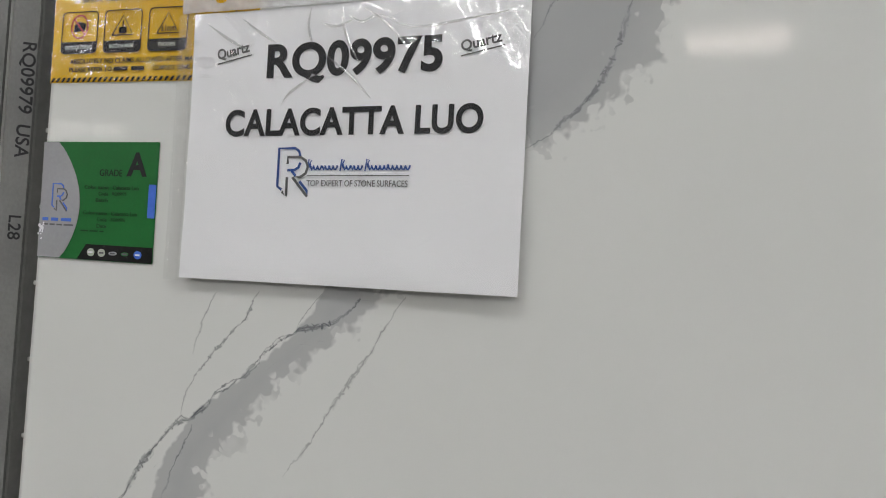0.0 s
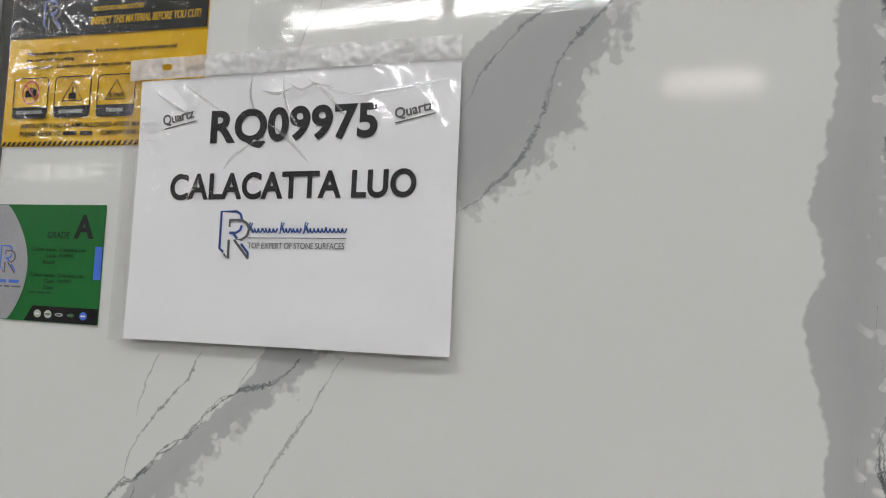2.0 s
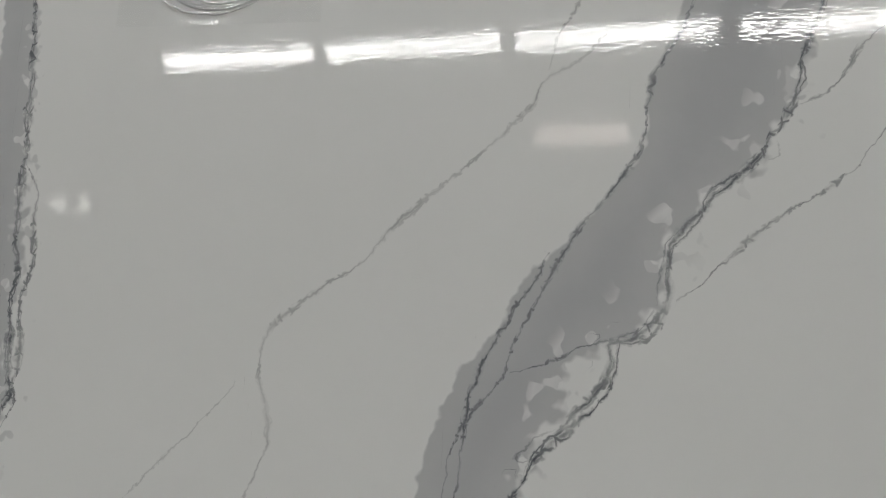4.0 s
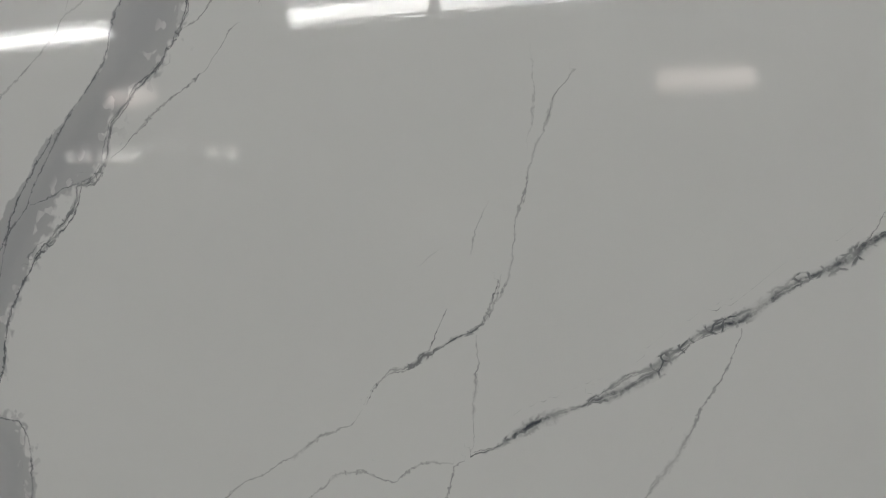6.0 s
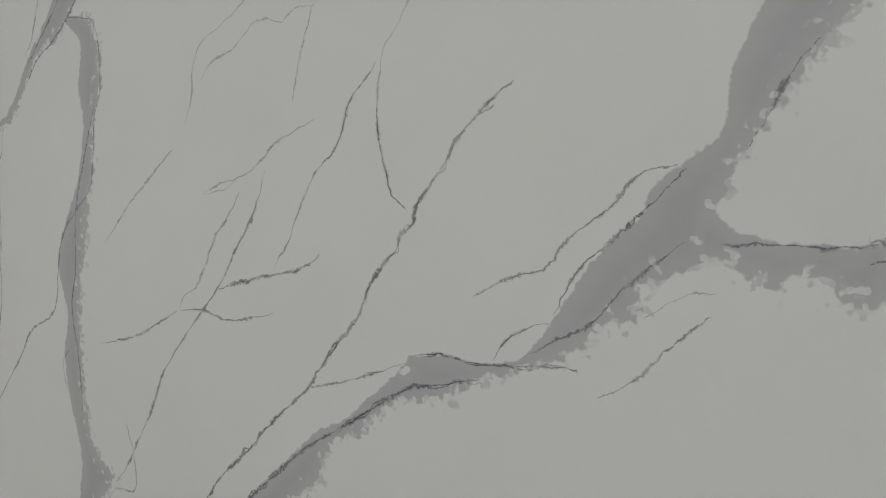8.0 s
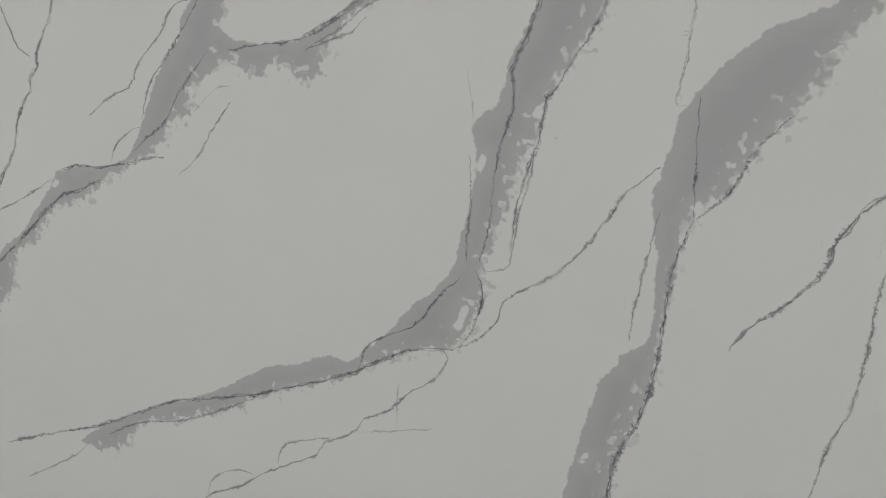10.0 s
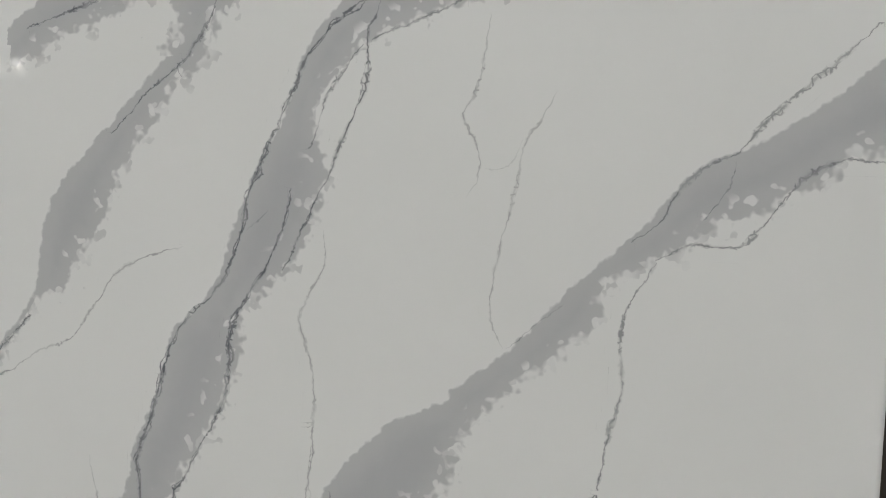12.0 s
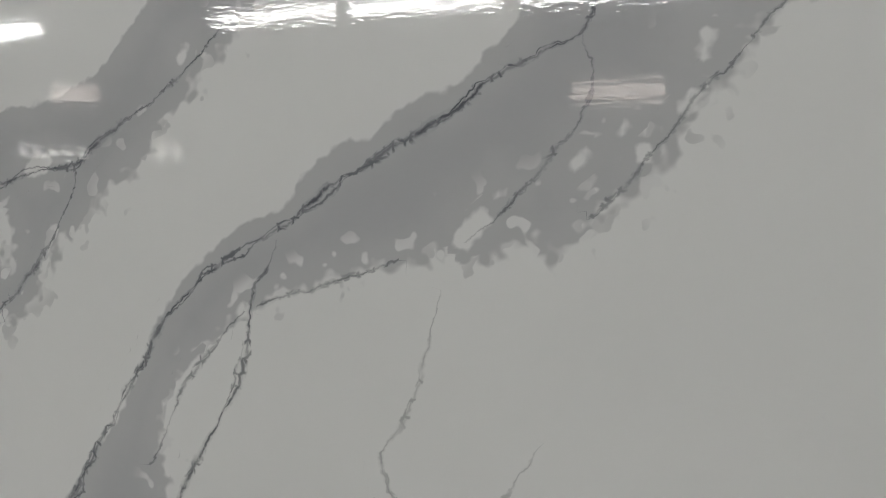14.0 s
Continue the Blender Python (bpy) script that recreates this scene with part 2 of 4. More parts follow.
def stroke(points, width, y=0.0, depth=0.0002):
    """A flat line of that width along points."""
    bm = bmesh.new()
    ps = [Vector((x, 0, z)) for x, z in points]
    rows = []
    for i, q in enumerate(ps):
        a, b = ps[max(0, i - 1)], ps[min(len(ps) - 1, i + 1)]
        d = (b - a).normalized()
        s = Vector((-d.z, 0, d.x)) * width / 2
        rows.append([bm.verts.new((q + s * k) + Vector((0, y - h, 0))) for k, h in ((1, 0), (1, depth), (-1, depth), (-1, 0))])
    for r, s in zip(rows, rows[1:]):
        for k in range(3):
            bm.faces.new((r[k], r[k + 1], s[k + 1], s[k]))
    bmesh.ops.recalc_face_normals(bm, faces=bm.faces)
    return bm


def lettering(name, text, x0, z0, x1, z1, material, parent, y, bold=0.0, turn=0.0, shear=0.0, spacing=1.0):
    """Words fitted into a box of the sheet, turned about its centre."""
    cu = bpy.data.curves.new(name, "FONT")
    cu.body, cu.offset, cu.shear, cu.space_character, cu.extrude = text, bold, shear, spacing, 0.004
    tmp = bpy.data.objects.new(name, cu)
    me = bpy.data.meshes.new_from_object(tmp)
    bpy.data.objects.remove(tmp)
    co = np.empty(len(me.vertices) * 3)
    me.vertices.foreach_get("co", co)
    co = co.reshape(-1, 3)
    lo, hi = co.min(0), co.max(0)
    u = (co[:, 0] - lo[0]) / (hi[0] - lo[0]) - 0.5
    v = (co[:, 1] - lo[1]) / (hi[1] - lo[1]) - 0.5
    u, v = u * (x1 - x0), v * (z1 - z0)
    c, s = math.cos(radians(turn)), math.sin(radians(turn))
    out = np.stack([(x0 + x1) / 2 + u * c - v * s, y - (co[:, 2] - lo[2]) * 0.02, (z0 + z1) / 2 + u * s + v * c], 1)
    me.vertices.foreach_set("co", out.ravel())
    me.materials.clear()
    me.materials.append(material)
    me.update()
    ob = new(name, me)
    ob.parent = parent
    return ob


def bars(name, x0, x1, z, height, material, parent, y, seed, word=0.012):
    """A line of writing too small to read: one bar for each word."""
    rnd = random.Random(seed)
    bm, x = bmesh.new(), x0
    while x < x1 - word * 0.3:
        w = min(word * rnd.uniform(0.5, 1.4), x1 - x)
        box(bm, x, y - 0.0002, z - height / 2, x + w, y, z + height / 2)
        x += w + word * 0.25
    return part(name, bm, material, parent)


# ---- the room ----
def room():
    x0, x1, y0, y1, h, t = -27.0, 18.0, -26.0, 3.0, 6.0, 0.2
    tagged(block("floor", CONCRETE, None, x0, y0, -0.2, x1, y1, 0), "grey polished concrete warehouse floor", "floor", kind="structure")
    tagged(block("ceiling", DECK, None, x0, y0, h, x1, y1, h + t), "pale grey metal deck ceiling", "ceiling", kind="structure")
    for name, c in (("wall_north", (x0, y1, 0, x1, y1 + t, h)), ("wall_south", (x0, y0 - t, 0, x1, y0, h)),
                    ("wall_west", (x0 - t, y0, 0, x0, y1, h)), ("wall_east", (x1, y0, 0, x1 + t, y1, h))):
        tagged(block(name, PLASTER, None, *c), "plain grey painted warehouse wall", "wall", kind="structure")


def tube_light(x, y, z, length, material, label, group, half=0.05, tall=0.105):
    lamp = thing("ceiling_light", pose(x, y, z, 0, 0, 6.5), label, "ceiling light", group)
    block("housing", STEEL, lamp, 0, -half - 0.015, tall, length, half + 0.015, tall + 0.05, bevel=0.01)
    block("tube", material, lamp, 0.03, -half, 0, length - 0.03, half, tall, bevel=0.015)
    for dx in (0.3, length - 0.3):
        block("hanger", STEEL, lamp, dx - 0.008, -0.008, tall + 0.05, dx + 0.008, 0.008, 6.0 - z)
    return lamp


room()
for i in range(5):
    tube_light(-5.02 + 2.48 * i, -8.85 + 0.24 * i, 5.12, 2.34, TUBE, "long white tube light hanging in a row", "tube lights in rows")
for i in range(3):
    tube_light(-8.6 - 2.44 * (i + 1), -9.05 - 0.277 * (i + 1), 5.12, 2.30, TUBE, "long white tube light hanging in a row", "tube lights in rows")
# nearer row, unseen: added to light the slab from above
for i in range(6):
    tube_light(-7.4 + 2.44 * i, -3.1 + 0.277 * i, 5.12, 2.30, TUBE, "long white tube light hanging in a row", "tube lights in rows")
# the third lamp, at x 9, is an unseen guess that continues the row
for x, y in ((-0.1, -11.7), (-12.4, -12.6), (9.0, -12.3)):
    tube_light(x, y, 4.85, 1.5, DIM, "dim pinkish ceiling light with a worn tube", "dim ceiling lights", half=0.08, tall=0.25)
for x, y in ((-17.8, -16.5), (-17.05, -16.35), (-16.3, -16.2), (-15.55, -16.05), (-14.8, -15.9), (-11.5, -15.2), (-10.8, -15.1)):
    lamp = thing("spot_light", pose(x, y, 4.4), "small bright round ceiling spot far away", "spot light", "row of small spots")
    bm = bmesh.new()
    bmesh.ops.create_cone(bm, cap_ends=True, segments=20, radius1=0.17, radius2=0.10, depth=0.25)
    part("shade", bm, STEEL, lamp)
    bm = bmesh.new()
    bmesh.ops.create_uvsphere(bm, u_segments=16, v_segments=8, radius=0.13)
    for v in bm.verts:
        v.co.z -= 0.16
    part("bulb", bm, SPOT, lamp)
    block("stem", STEEL, lamp, -0.01, -0.01, 0.12, 0.01, 0.01, 1.6)

# ---- the stone's pattern, as fields over the slab's face (centimetres: across, up) ----
STEP = 0.004
NX, NZ = int(round(SLAB_W / STEP)) + 1, int(round((SLAB_Z1 - SLAB_Z0) / STEP)) + 1
GX, GZ = np.linspace(0, SLAB_W, NX), np.linspace(SLAB_Z0, SLAB_Z1, NZ)
BAND = np.full((NZ, NX), -0.2)
RAG = np.zeros((NZ, NX))
VEIN = [np.stack([np.full((NZ, NX), 0.02), np.zeros((NZ, NX)), np.zeros((NZ, NX))], -1) for _ in range(VEIN_LAYERS)]


TWINNED = set()


def smooth_line(points, step=0.006):
    """A smooth curve through points (centimetres), as an even chain in metres."""
    p = np.array(points, float) / 100
    p = np.vstack([2 * p[0] - p[1], p, 2 * p[-1] - p[-2]])
    out = []
    for a, b, c, d in zip(p, p[1:], p[2:], p[3:]):
        n = max(1, int(np.linalg.norm(c - b) / step))
        s = (np.arange(n) / n)[:, None]
        out.append(0.5 * (2 * b + (c - a) * s + (2 * a - 5 * b + 4 * c - d) * s ** 2 + (3 * b - a - 3 * c + d) * s ** 3))
    return np.vstack(out + [p[-2:-1]])


def window(chain, margin):
    lo, hi = chain.min(0) - margin, chain.max(0) + margin
    i0, i1 = np.searchsorted(GX, lo[0]), np.searchsorted(GX, hi[0])
    j0, j1 = np.searchsorted(GZ, lo[1]), np.searchsorted(GZ, hi[1])
    return slice(j0, j1), slice(i0, i1), *np.meshgrid(GX[i0:i1], GZ[j0:j1])


def distance(chain, X, Z):
    """Distance to a chain, on which side, and how far along (0 to 1; outside that beyond its ends)."""
    best, side, along = np.full(X.shape, 9.0), np.ones(X.shape), np.zeros(X.shape)
    n = len(chain) - 1
    for k in range(n):
        (ax, az), (bx, bz) = chain[k], chain[k + 1]
        dx, dz = bx - ax, bz - az
        ll = dx * dx + dz * dz + 1e-12
        raw = ((X - ax) * dx + (Z - az) * dz) / ll
        s = np.clip(raw, 0, 1)
        d = np.hypot(X - ax - s * dx, Z - az - s * dz)
        m = d < best
        best[m] = d[m]
        side[m] = np.sign(dx * (Z - az) - dz * (X - ax))[m]
        pos = np.where((raw < 0) & (k == 0), -1.0, np.where((raw > 1) & (k == n - 1), 2.0, (k + s) / n))
        along[m] = pos[m]
    return best, np.where(side == 0, 1, side), along


def band(clean, ragged):
    """A grey band between a clean side and a ragged side."""
    a, b = smooth_line(clean), smooth_line(ragged)
    js, is_, X, Z = window(np.vstack([a, b]), 0.06)
    if not X.size:
        return
    da, db = distance(a, X, Z)[0], distance(b, X, Z)[0]
    loop = np.vstack([a, b[::-1]])
    inside = np.zeros(X.shape, bool)
    for (x1, z1), (x2, z2) in zip(loop, np.roll(loop, -1, 0)):
        if z1 != z2:
            inside ^= ((z1 > Z) != (z2 > Z)) & (X < (x2 - x1) * (Z - z1) / (z2 - z1) + x1)
    sd = np.where(inside, 1, -1) * np.minimum(da, db)
    rag = da / (da + db + 1e-9)
    better = sd > BAND[js, is_]
    BAND[js, is_] = np.where(better, sd, BAND[js, is_])
    RAG[js, is_] = np.where(better, rag, RAG[js, is_])


def braid(points, seed):
    """A second strand that winds round a vein's line."""
    rnd = random.Random(seed)
    chain = smooth_line(points, 0.012) * 100
    return [(x + 0.46 * math.sin(1.9 * i + seed) * rnd.uniform(0.3, 1), z + 0.46 * math.cos(1.5 * i + seed) * rnd.uniform(0.3, 1)) for i, (x, z) in enumerate(chain)]


def pocket(half_mm, ends):
    """A white pocket in a grey band, long or round."""
    chain = np.array(ends, float) / 100
    js, is_, X, Z = window(chain, 0.03)
    d = distance(chain, X, Z)[0] - half_mm / 1000
    BAND[js, is_] = np.minimum(BAND[js, is_], d)
    RAG[js, is_] = np.where(d < 0.004, 0.15, RAG[js, is_])


def vein(half_mm, strength, points):
    """A dark vein of that half width along a curve, put where it crosses no other of its layer."""
    chain = smooth_line(points, 0.008)
    reach = 0.013
    js, is_, X, Z = window(chain, reach + 0.002)
    if not X.size:
        return
    d, side, along = distance(chain, X, Z)
    near = (d < reach) & (along >= 0) & (along <= 1)
    taper = np.clip(np.minimum(along, 1 - along) * len(chain) / 6, 0, 1) * 0.7 + 0.3
    w = np.where(near, 0.9 * half_mm / 1000 * taper * np.clip(2.2 - 2.2 * d / reach, 0, 1), 0)
    layer = min(VEIN, key=lambda f: int((f[js, is_, 1][near] > 0).sum()))
    f = layer[js, is_]
    win = near & (d < np.where(f[..., 1] > 0, np.abs(f[..., 0]), 9))
    f[win] = np.stack([(d * side), w, np.full(X.shape, strength)], -1)[win]
    layer[js, is_] = f
    if strength >= 0.75 and 1.3 <= half_mm < 5 and len(points) > 2 and points[0] not in TWINNED:
        TWINNED.add(points[0])
        twin = braid(points, len(TWINNED))
        TWINNED.add(twin[0])
        vein(half_mm * 0.6, strength * 0.9, twin)


band([(7.6, 107.9), (11.7, 119), (14, 124.6), (15.2, 128.7), (17.4, 132), (20.2, 134.5), (23.2, 137.1), (26.3, 140), (28.7, 143.4), (40.4, 161.7), (42.2, 164.4), (44.8, 167.5), (48.9, 170.5), (51.5, 173), (55.6, 179)],
     [(16.3, 110.2), (18.5, 120.4), (19.1, 125.5), (19.4, 128.4), (22.1, 131.8), (24.4, 135), (27.2, 137.6), (29.9, 139.9), (32.1, 142.3), (33.9, 143.7), (38.8, 152.3), (43.4, 154.2), (46.4, 155.8), (48.6, 157.6), (50.1, 159.3), (51.7, 161.5), (52.2, 163.8), (53.9, 166), (55.4, 169.4), (57, 172.8), (61.9, 178.6)])
band([(67.4, 179.5), (67.5, 173.6), (67.6, 167), (67.7, 162.9), (67.2, 160.1), (66.9, 157.7), (66.3, 155.5), (67, 153.4), (67.4, 151.4), (66.4, 149), (66.4, 147.1), (67.2, 144.1), (67.7, 141.1), (67.8, 136.6), (70.1, 133), (73, 123.4), (74, 115.4), (75.3, 109.1), (75, 101.7), (69.4, 95.8), (61.6, 87.2), (50.7, 67.3), (28.9, 26.2)],
     [(69.8, 179.3), (70, 173.5), (70.3, 168.6), (70.6, 164.9), (70.8, 160.9), (71, 158.6), (71, 155.8), (71.5, 153.2), (71.3, 151.2), (71.5, 148.9), (71.6, 146.7), (72, 144.8), (71.3, 143.3), (70.6, 140.9), (70.9, 139.1), (71.6, 137), (73.8, 132.3), (75.3, 123.6), (77.4, 117.6), (78.3, 112.3), (80.9, 110.1), (80.5, 104.5), (76.9, 99.2), (75.6, 94.2), (72.7, 85.8), (62.9, 66.8), (48, 34.3)])
band([(116.5, 180.2), (115, 174.8), (114.4, 172.5), (114.3, 170.2), (113.2, 167.2), (112.6, 165.4), (112.5, 163.1), (112.2, 161.7), (111.2, 160.2), (109.5, 158), (108.3, 156.5), (106.8, 155), (105.4, 153.2), (104.5, 151), (102.8, 149.1), (101.8, 147.3), (100.9, 144.7), (100.2, 141.9), (99.7, 135.7), (97.9, 130.7), (95.2, 127), (93, 123.2), (94.9, 126.1), (91.1, 121.6), (88, 116.2), (83.9, 111.7), (77.6, 110.4)],
     [(125.9, 179.2), (123.5, 174.1), (122.1, 171.3), (121.3, 168.4), (120.7, 165.5), (120.2, 163.9), (119, 162), (118.5, 160.9), (117, 159.7), (115.4, 158.1), (114.1, 156.7), (113.7, 154.9), (113.4, 153.2), (112.6, 151.4), (111, 150.6), (109.3, 149.2), (108.3, 147.4), (108.3, 146), (107.1, 144.6), (106.3, 142.8), (105.1, 140), (104.4, 138), (104.3, 132.6), (101.9, 128.7), (97.7, 124.8), (97, 125), (92.6, 120.9), (89.5, 115.5), (85.4, 111.1), (79.4, 108.8)])
band([(100.3, 128.6), (104.9, 125.4), (105, 121.4), (104.8, 118.7), (106.2, 114.3), (105.6, 108.2), (104.8, 103.9), (104.7, 104.5), (101, 94.8), (100.5, 90), (103.1, 84), (102.5, 77.1), (104.2, 69.6), (107.5, 61.6), (107.5, 55.5), (107, 46.9), (105.8, 37.6), (101.2, 13.3)],
     [(105.3, 129.1), (107.9, 128.4), (109.6, 124.7), (110, 118.9), (108.9, 115.5), (108.8, 110.2), (108.7, 104.9), (107.7, 103.2), (107.7, 95.2), (106.6, 90.4), (106.3, 82.9), (107.5, 75.5), (109.1, 68.2), (111.5, 63.1), (116.2, 60.8), (112.4, 54.3), (111.3, 48.7), (110.1, 39.6), (104.9, 15.3)])
band([(93.5, 8.9), (116.6, 42.6), (128.4, 55.7), (133.9, 62.1), (141.3, 65), (148.3, 73.6), (153.2, 79.8), (156, 83), (159.7, 85.7), (163.1, 89.7), (167, 94.4), (168.1, 96.1), (172.4, 97.4), (175.5, 97.7), (179.2, 98.5)],
     [(120.1, 23.9), (136.4, 51.7), (145.7, 62.9), (148.8, 67.4), (152.8, 71.9), (156.6, 76.6), (158.1, 81.8), (163, 85.7), (165.8, 89.5), (170.7, 91.7), (174.4, 94.1), (178.6, 97.2), (180.7, 98.4)])
band([(177.8, 98), (181.2, 99.9), (183.5, 103.5), (185, 106.9), (186.5, 110.1), (188.5, 113.3), (191, 116.4), (191.2, 118.6), (193.6, 121.3), (195.9, 123.8), (196.6, 125.8), (196.2, 129.1), (196.7, 131.1), (197.4, 133.9), (198.9, 137.9), (201.4, 146.3)],
     [(179.3, 97.5), (182.6, 99.6), (185.2, 100.9), (187.5, 103.3), (189.7, 105.6), (192.1, 107.3), (192.1, 109.6), (194.6, 111.7), (197.1, 113.4), (197.4, 117.5), (197.3, 119), (198.2, 121.1), (198.5, 123.6), (200, 126.1), (201.3, 129.5), (202.8, 131.4), (204.1, 134.1), (205.5, 137.9), (205.2, 146)])
band([(196.1, 117.8), (197.4, 117.4), (199.2, 116.5), (202.3, 116.3), (206.1, 116.7), (209.5, 117.5), (211.8, 118.8), (214, 120.1), (208, 116.7), (211.9, 118.9), (216.6, 122.4), (218.9, 125.1), (221.9, 128.3), (223.9, 132), (224.5, 136.8), (226, 140.9), (229.5, 145), (235.6, 151.4), (237.9, 154), (239.6, 156.5)],
     [(196.9, 113.2), (198.6, 113.8), (200.3, 113.4), (202.4, 112.8), (204.7, 113.5), (206.6, 114), (208.2, 112.5), (210.8, 113.3), (211.3, 115.1), (212.3, 116.5), (210.9, 115.6), (213.4, 118.4), (217.3, 121.8), (219.6, 124.5), (223, 128.9), (224.5, 130.8), (226.9, 131.5), (228.4, 134.5), (231.2, 138.1), (232.6, 142.1), (237.9, 150.3), (240.2, 152.4), (242.5, 155)])
band([(220.7, 156.5), (225.2, 159.9), (228, 161.1), (231.5, 163.6), (234.5, 164.9), (236.7, 165.3), (240.5, 166.2), (243.4, 167.5), (245.3, 169.6), (247.1, 172.1), (251, 177.9)],
     [(221.1, 152.9), (225.7, 155.1), (228.4, 156.6), (232.9, 158.1), (235, 159.6), (237.7, 159.3), (238.9, 157.8), (239.3, 156.3), (237.7, 154), (239.1, 152.7), (241.5, 154.9), (243, 156.8), (244.9, 159.1), (246.7, 160.9), (248.2, 162.8), (249.6, 164.6), (251.4, 166.4), (253.1, 169.3), (254.1, 171.8), (258.2, 177.4)])
band([(273.9, 176.1), (271.5, 172.9), (270.3, 170.9), (269.9, 169.8), (268.3, 168.1), (267.2, 167.2), (264.5, 166), (263.4, 164.6), (261.4, 164.1), (259.3, 161.9), (258.4, 160.5), (256.4, 159.6), (254.7, 158.3), (253, 156.5), (251.7, 154.5), (250.9, 152.4), (250.9, 151.9), (249.3, 147.8), (247.2, 144.2), (245.5, 140), (244.4, 136.8), (243.3, 133.5), (241.1, 130.2), (238.7, 128.4), (237.8, 125.1), (236.4, 120.5), (234.5, 116.4), (233.7, 112), (230.9, 109.2), (231.4, 105.3), (231.1, 100.5), (230.2, 96.1), (229.5, 92.4), (227.7, 89.2), (223.9, 85.5), (221.5, 82), (217.3, 78), (215.6, 76.4), (212.2, 76.4), (207.7, 74.1), (203.1, 72.8), (198.2, 69.6), (193.1, 66.3), (187.9, 63.8), (181.3, 60.7), (173.1, 56.1), (167.4, 51.9)],
     [(285.9, 175.2), (283.3, 172.4), (282.6, 171.2), (281.5, 170.2), (281, 168.7), (279.5, 166.7), (278.8, 165.9), (278.2, 164.8), (277.8, 163.7), (277, 162.3), (275.5, 161.2), (273.6, 159.8), (271.9, 159.8), (270, 158.7), (268.6, 158.8), (266.2, 158.3), (263.7, 157.6), (261.1, 156.8), (257.5, 155), (255.8, 153.4), (254.3, 151.3), (252.6, 149.8), (252.6, 147.3), (253.7, 144.3), (253.3, 141.3), (252.3, 138.1), (250.1, 134.9), (247.9, 132.7), (245.7, 130), (245.2, 125.6), (244.1, 122.3), (242.9, 119.5), (239.4, 113.7), (238.3, 111.1), (238.4, 108.9), (236.8, 107.1), (236.3, 103.8), (235.4, 100.3), (233.8, 95.2), (232.9, 92.2), (233.3, 89.3), (232.7, 86.2), (231.3, 83.7), (229.8, 81.2), (224.7, 79.6), (220.7, 78), (217.3, 75.3), (212.1, 72.6), (206.6, 70.2), (200.9, 67.7), (196.9, 64.7), (188.6, 61), (179.9, 57.9), (175.4, 52.5), (170.1, 51.1), (167.3, 51.5)])
band([(304.6, 157.7), (300.9, 155.2), (299, 153.5), (297.2, 151.8), (294.5, 149.6), (292.5, 148.3), (289.6, 146.4), (288.4, 145.8), (286.2, 145), (284.1, 143.1), (282, 140.3), (280.3, 138.6), (278.9, 137.3), (275.3, 133.8), (270.7, 128.6), (265.8, 124.7), (265.6, 123.8), (261.1, 121.8), (258.8, 119.9), (256.5, 117.5), (254.7, 115), (254.1, 114.9), (254, 113.5), (252.9, 112.5), (252.6, 109.2), (251.8, 105.4), (251.4, 103.4), (252.4, 97.6), (253.2, 91), (252.7, 86.6), (250.2, 84.7), (250, 83.2), (248.4, 81.4), (247.4, 76.7), (246.4, 70.9), (245.4, 64), (244.7, 56.9), (243.2, 50.2), (239.4, 29.2)],
     [(305.1, 150.1), (301.5, 147.1), (299.5, 146.1), (296.8, 145.6), (294.8, 143.4), (292.8, 142.8), (290.7, 141.4), (289.1, 140.5), (286.1, 139.4), (284.4, 138), (282.2, 136.5), (279.9, 135.7), (278.2, 133.9), (277.8, 131.5), (275.5, 128.9), (273.7, 127.3), (270.8, 125.1), (267.4, 121.8), (266.3, 118.7), (265.8, 116.4), (263.6, 113.9), (260.8, 109.5), (257.9, 104.3), (255.4, 102.2), (255.2, 99.3), (254.6, 96), (254.3, 92.5), (254.1, 88.3), (254.2, 84), (253.4, 78.7), (252.4, 75.4), (251.4, 71.2), (251, 67.1), (250.3, 58.5), (249.3, 52), (245.2, 31.3)])
vein(1.3, 0.8, [(9.4, 121.4), (10.9, 124.2), (13, 127.8), (15.1, 130.5), (16.4, 131.6), (17.4, 132), (19.2, 133.9), (21.7, 135.8), (23.9, 138.1), (26.3, 140), (28.7, 140.6), (30.3, 141.4), (31.8, 143.3)])
vein(1, 0.7, [(26.3, 140), (27.1, 141.5), (28.5, 143.2)])
vein(1, 0.6, [(16.4, 131.6), (16.7, 134), (18.2, 136.5), (19.9, 138.5), (21.8, 140.6), (22.9, 142.9)])
vein(0.9, 0.6, [(17, 136.8), (17.6, 139.4), (18.5, 141.6), (19.1, 142.7)])
vein(1, 0.6, [(15, 124.8), (15.9, 127.4), (16.3, 128.8), (17.5, 131.1), (17.6, 131.8)])
vein(1.1, 0.45, [(26, 128.6), (28.2, 131.6), (29.9, 134.5), (31.6, 137.3), (33.2, 140), (34.4, 142.3), (35.5, 143.6)])
vein(1.1, 0.55, [(42.9, 154), (46.3, 156.7), (48.2, 159.1), (49.5, 162.6), (50, 165.2), (51.9, 167.7), (54, 169.9), (55, 172.4)])
vein(0.9, 0.5, [(43.1, 161.7), (45, 165.2), (47.6, 168.1), (51.2, 170.4), (53.4, 172.5)])
vein(0.9, 0.4, [(29, 165.6), (29.9, 168.1), (31, 170.3), (32.3, 172.3)])
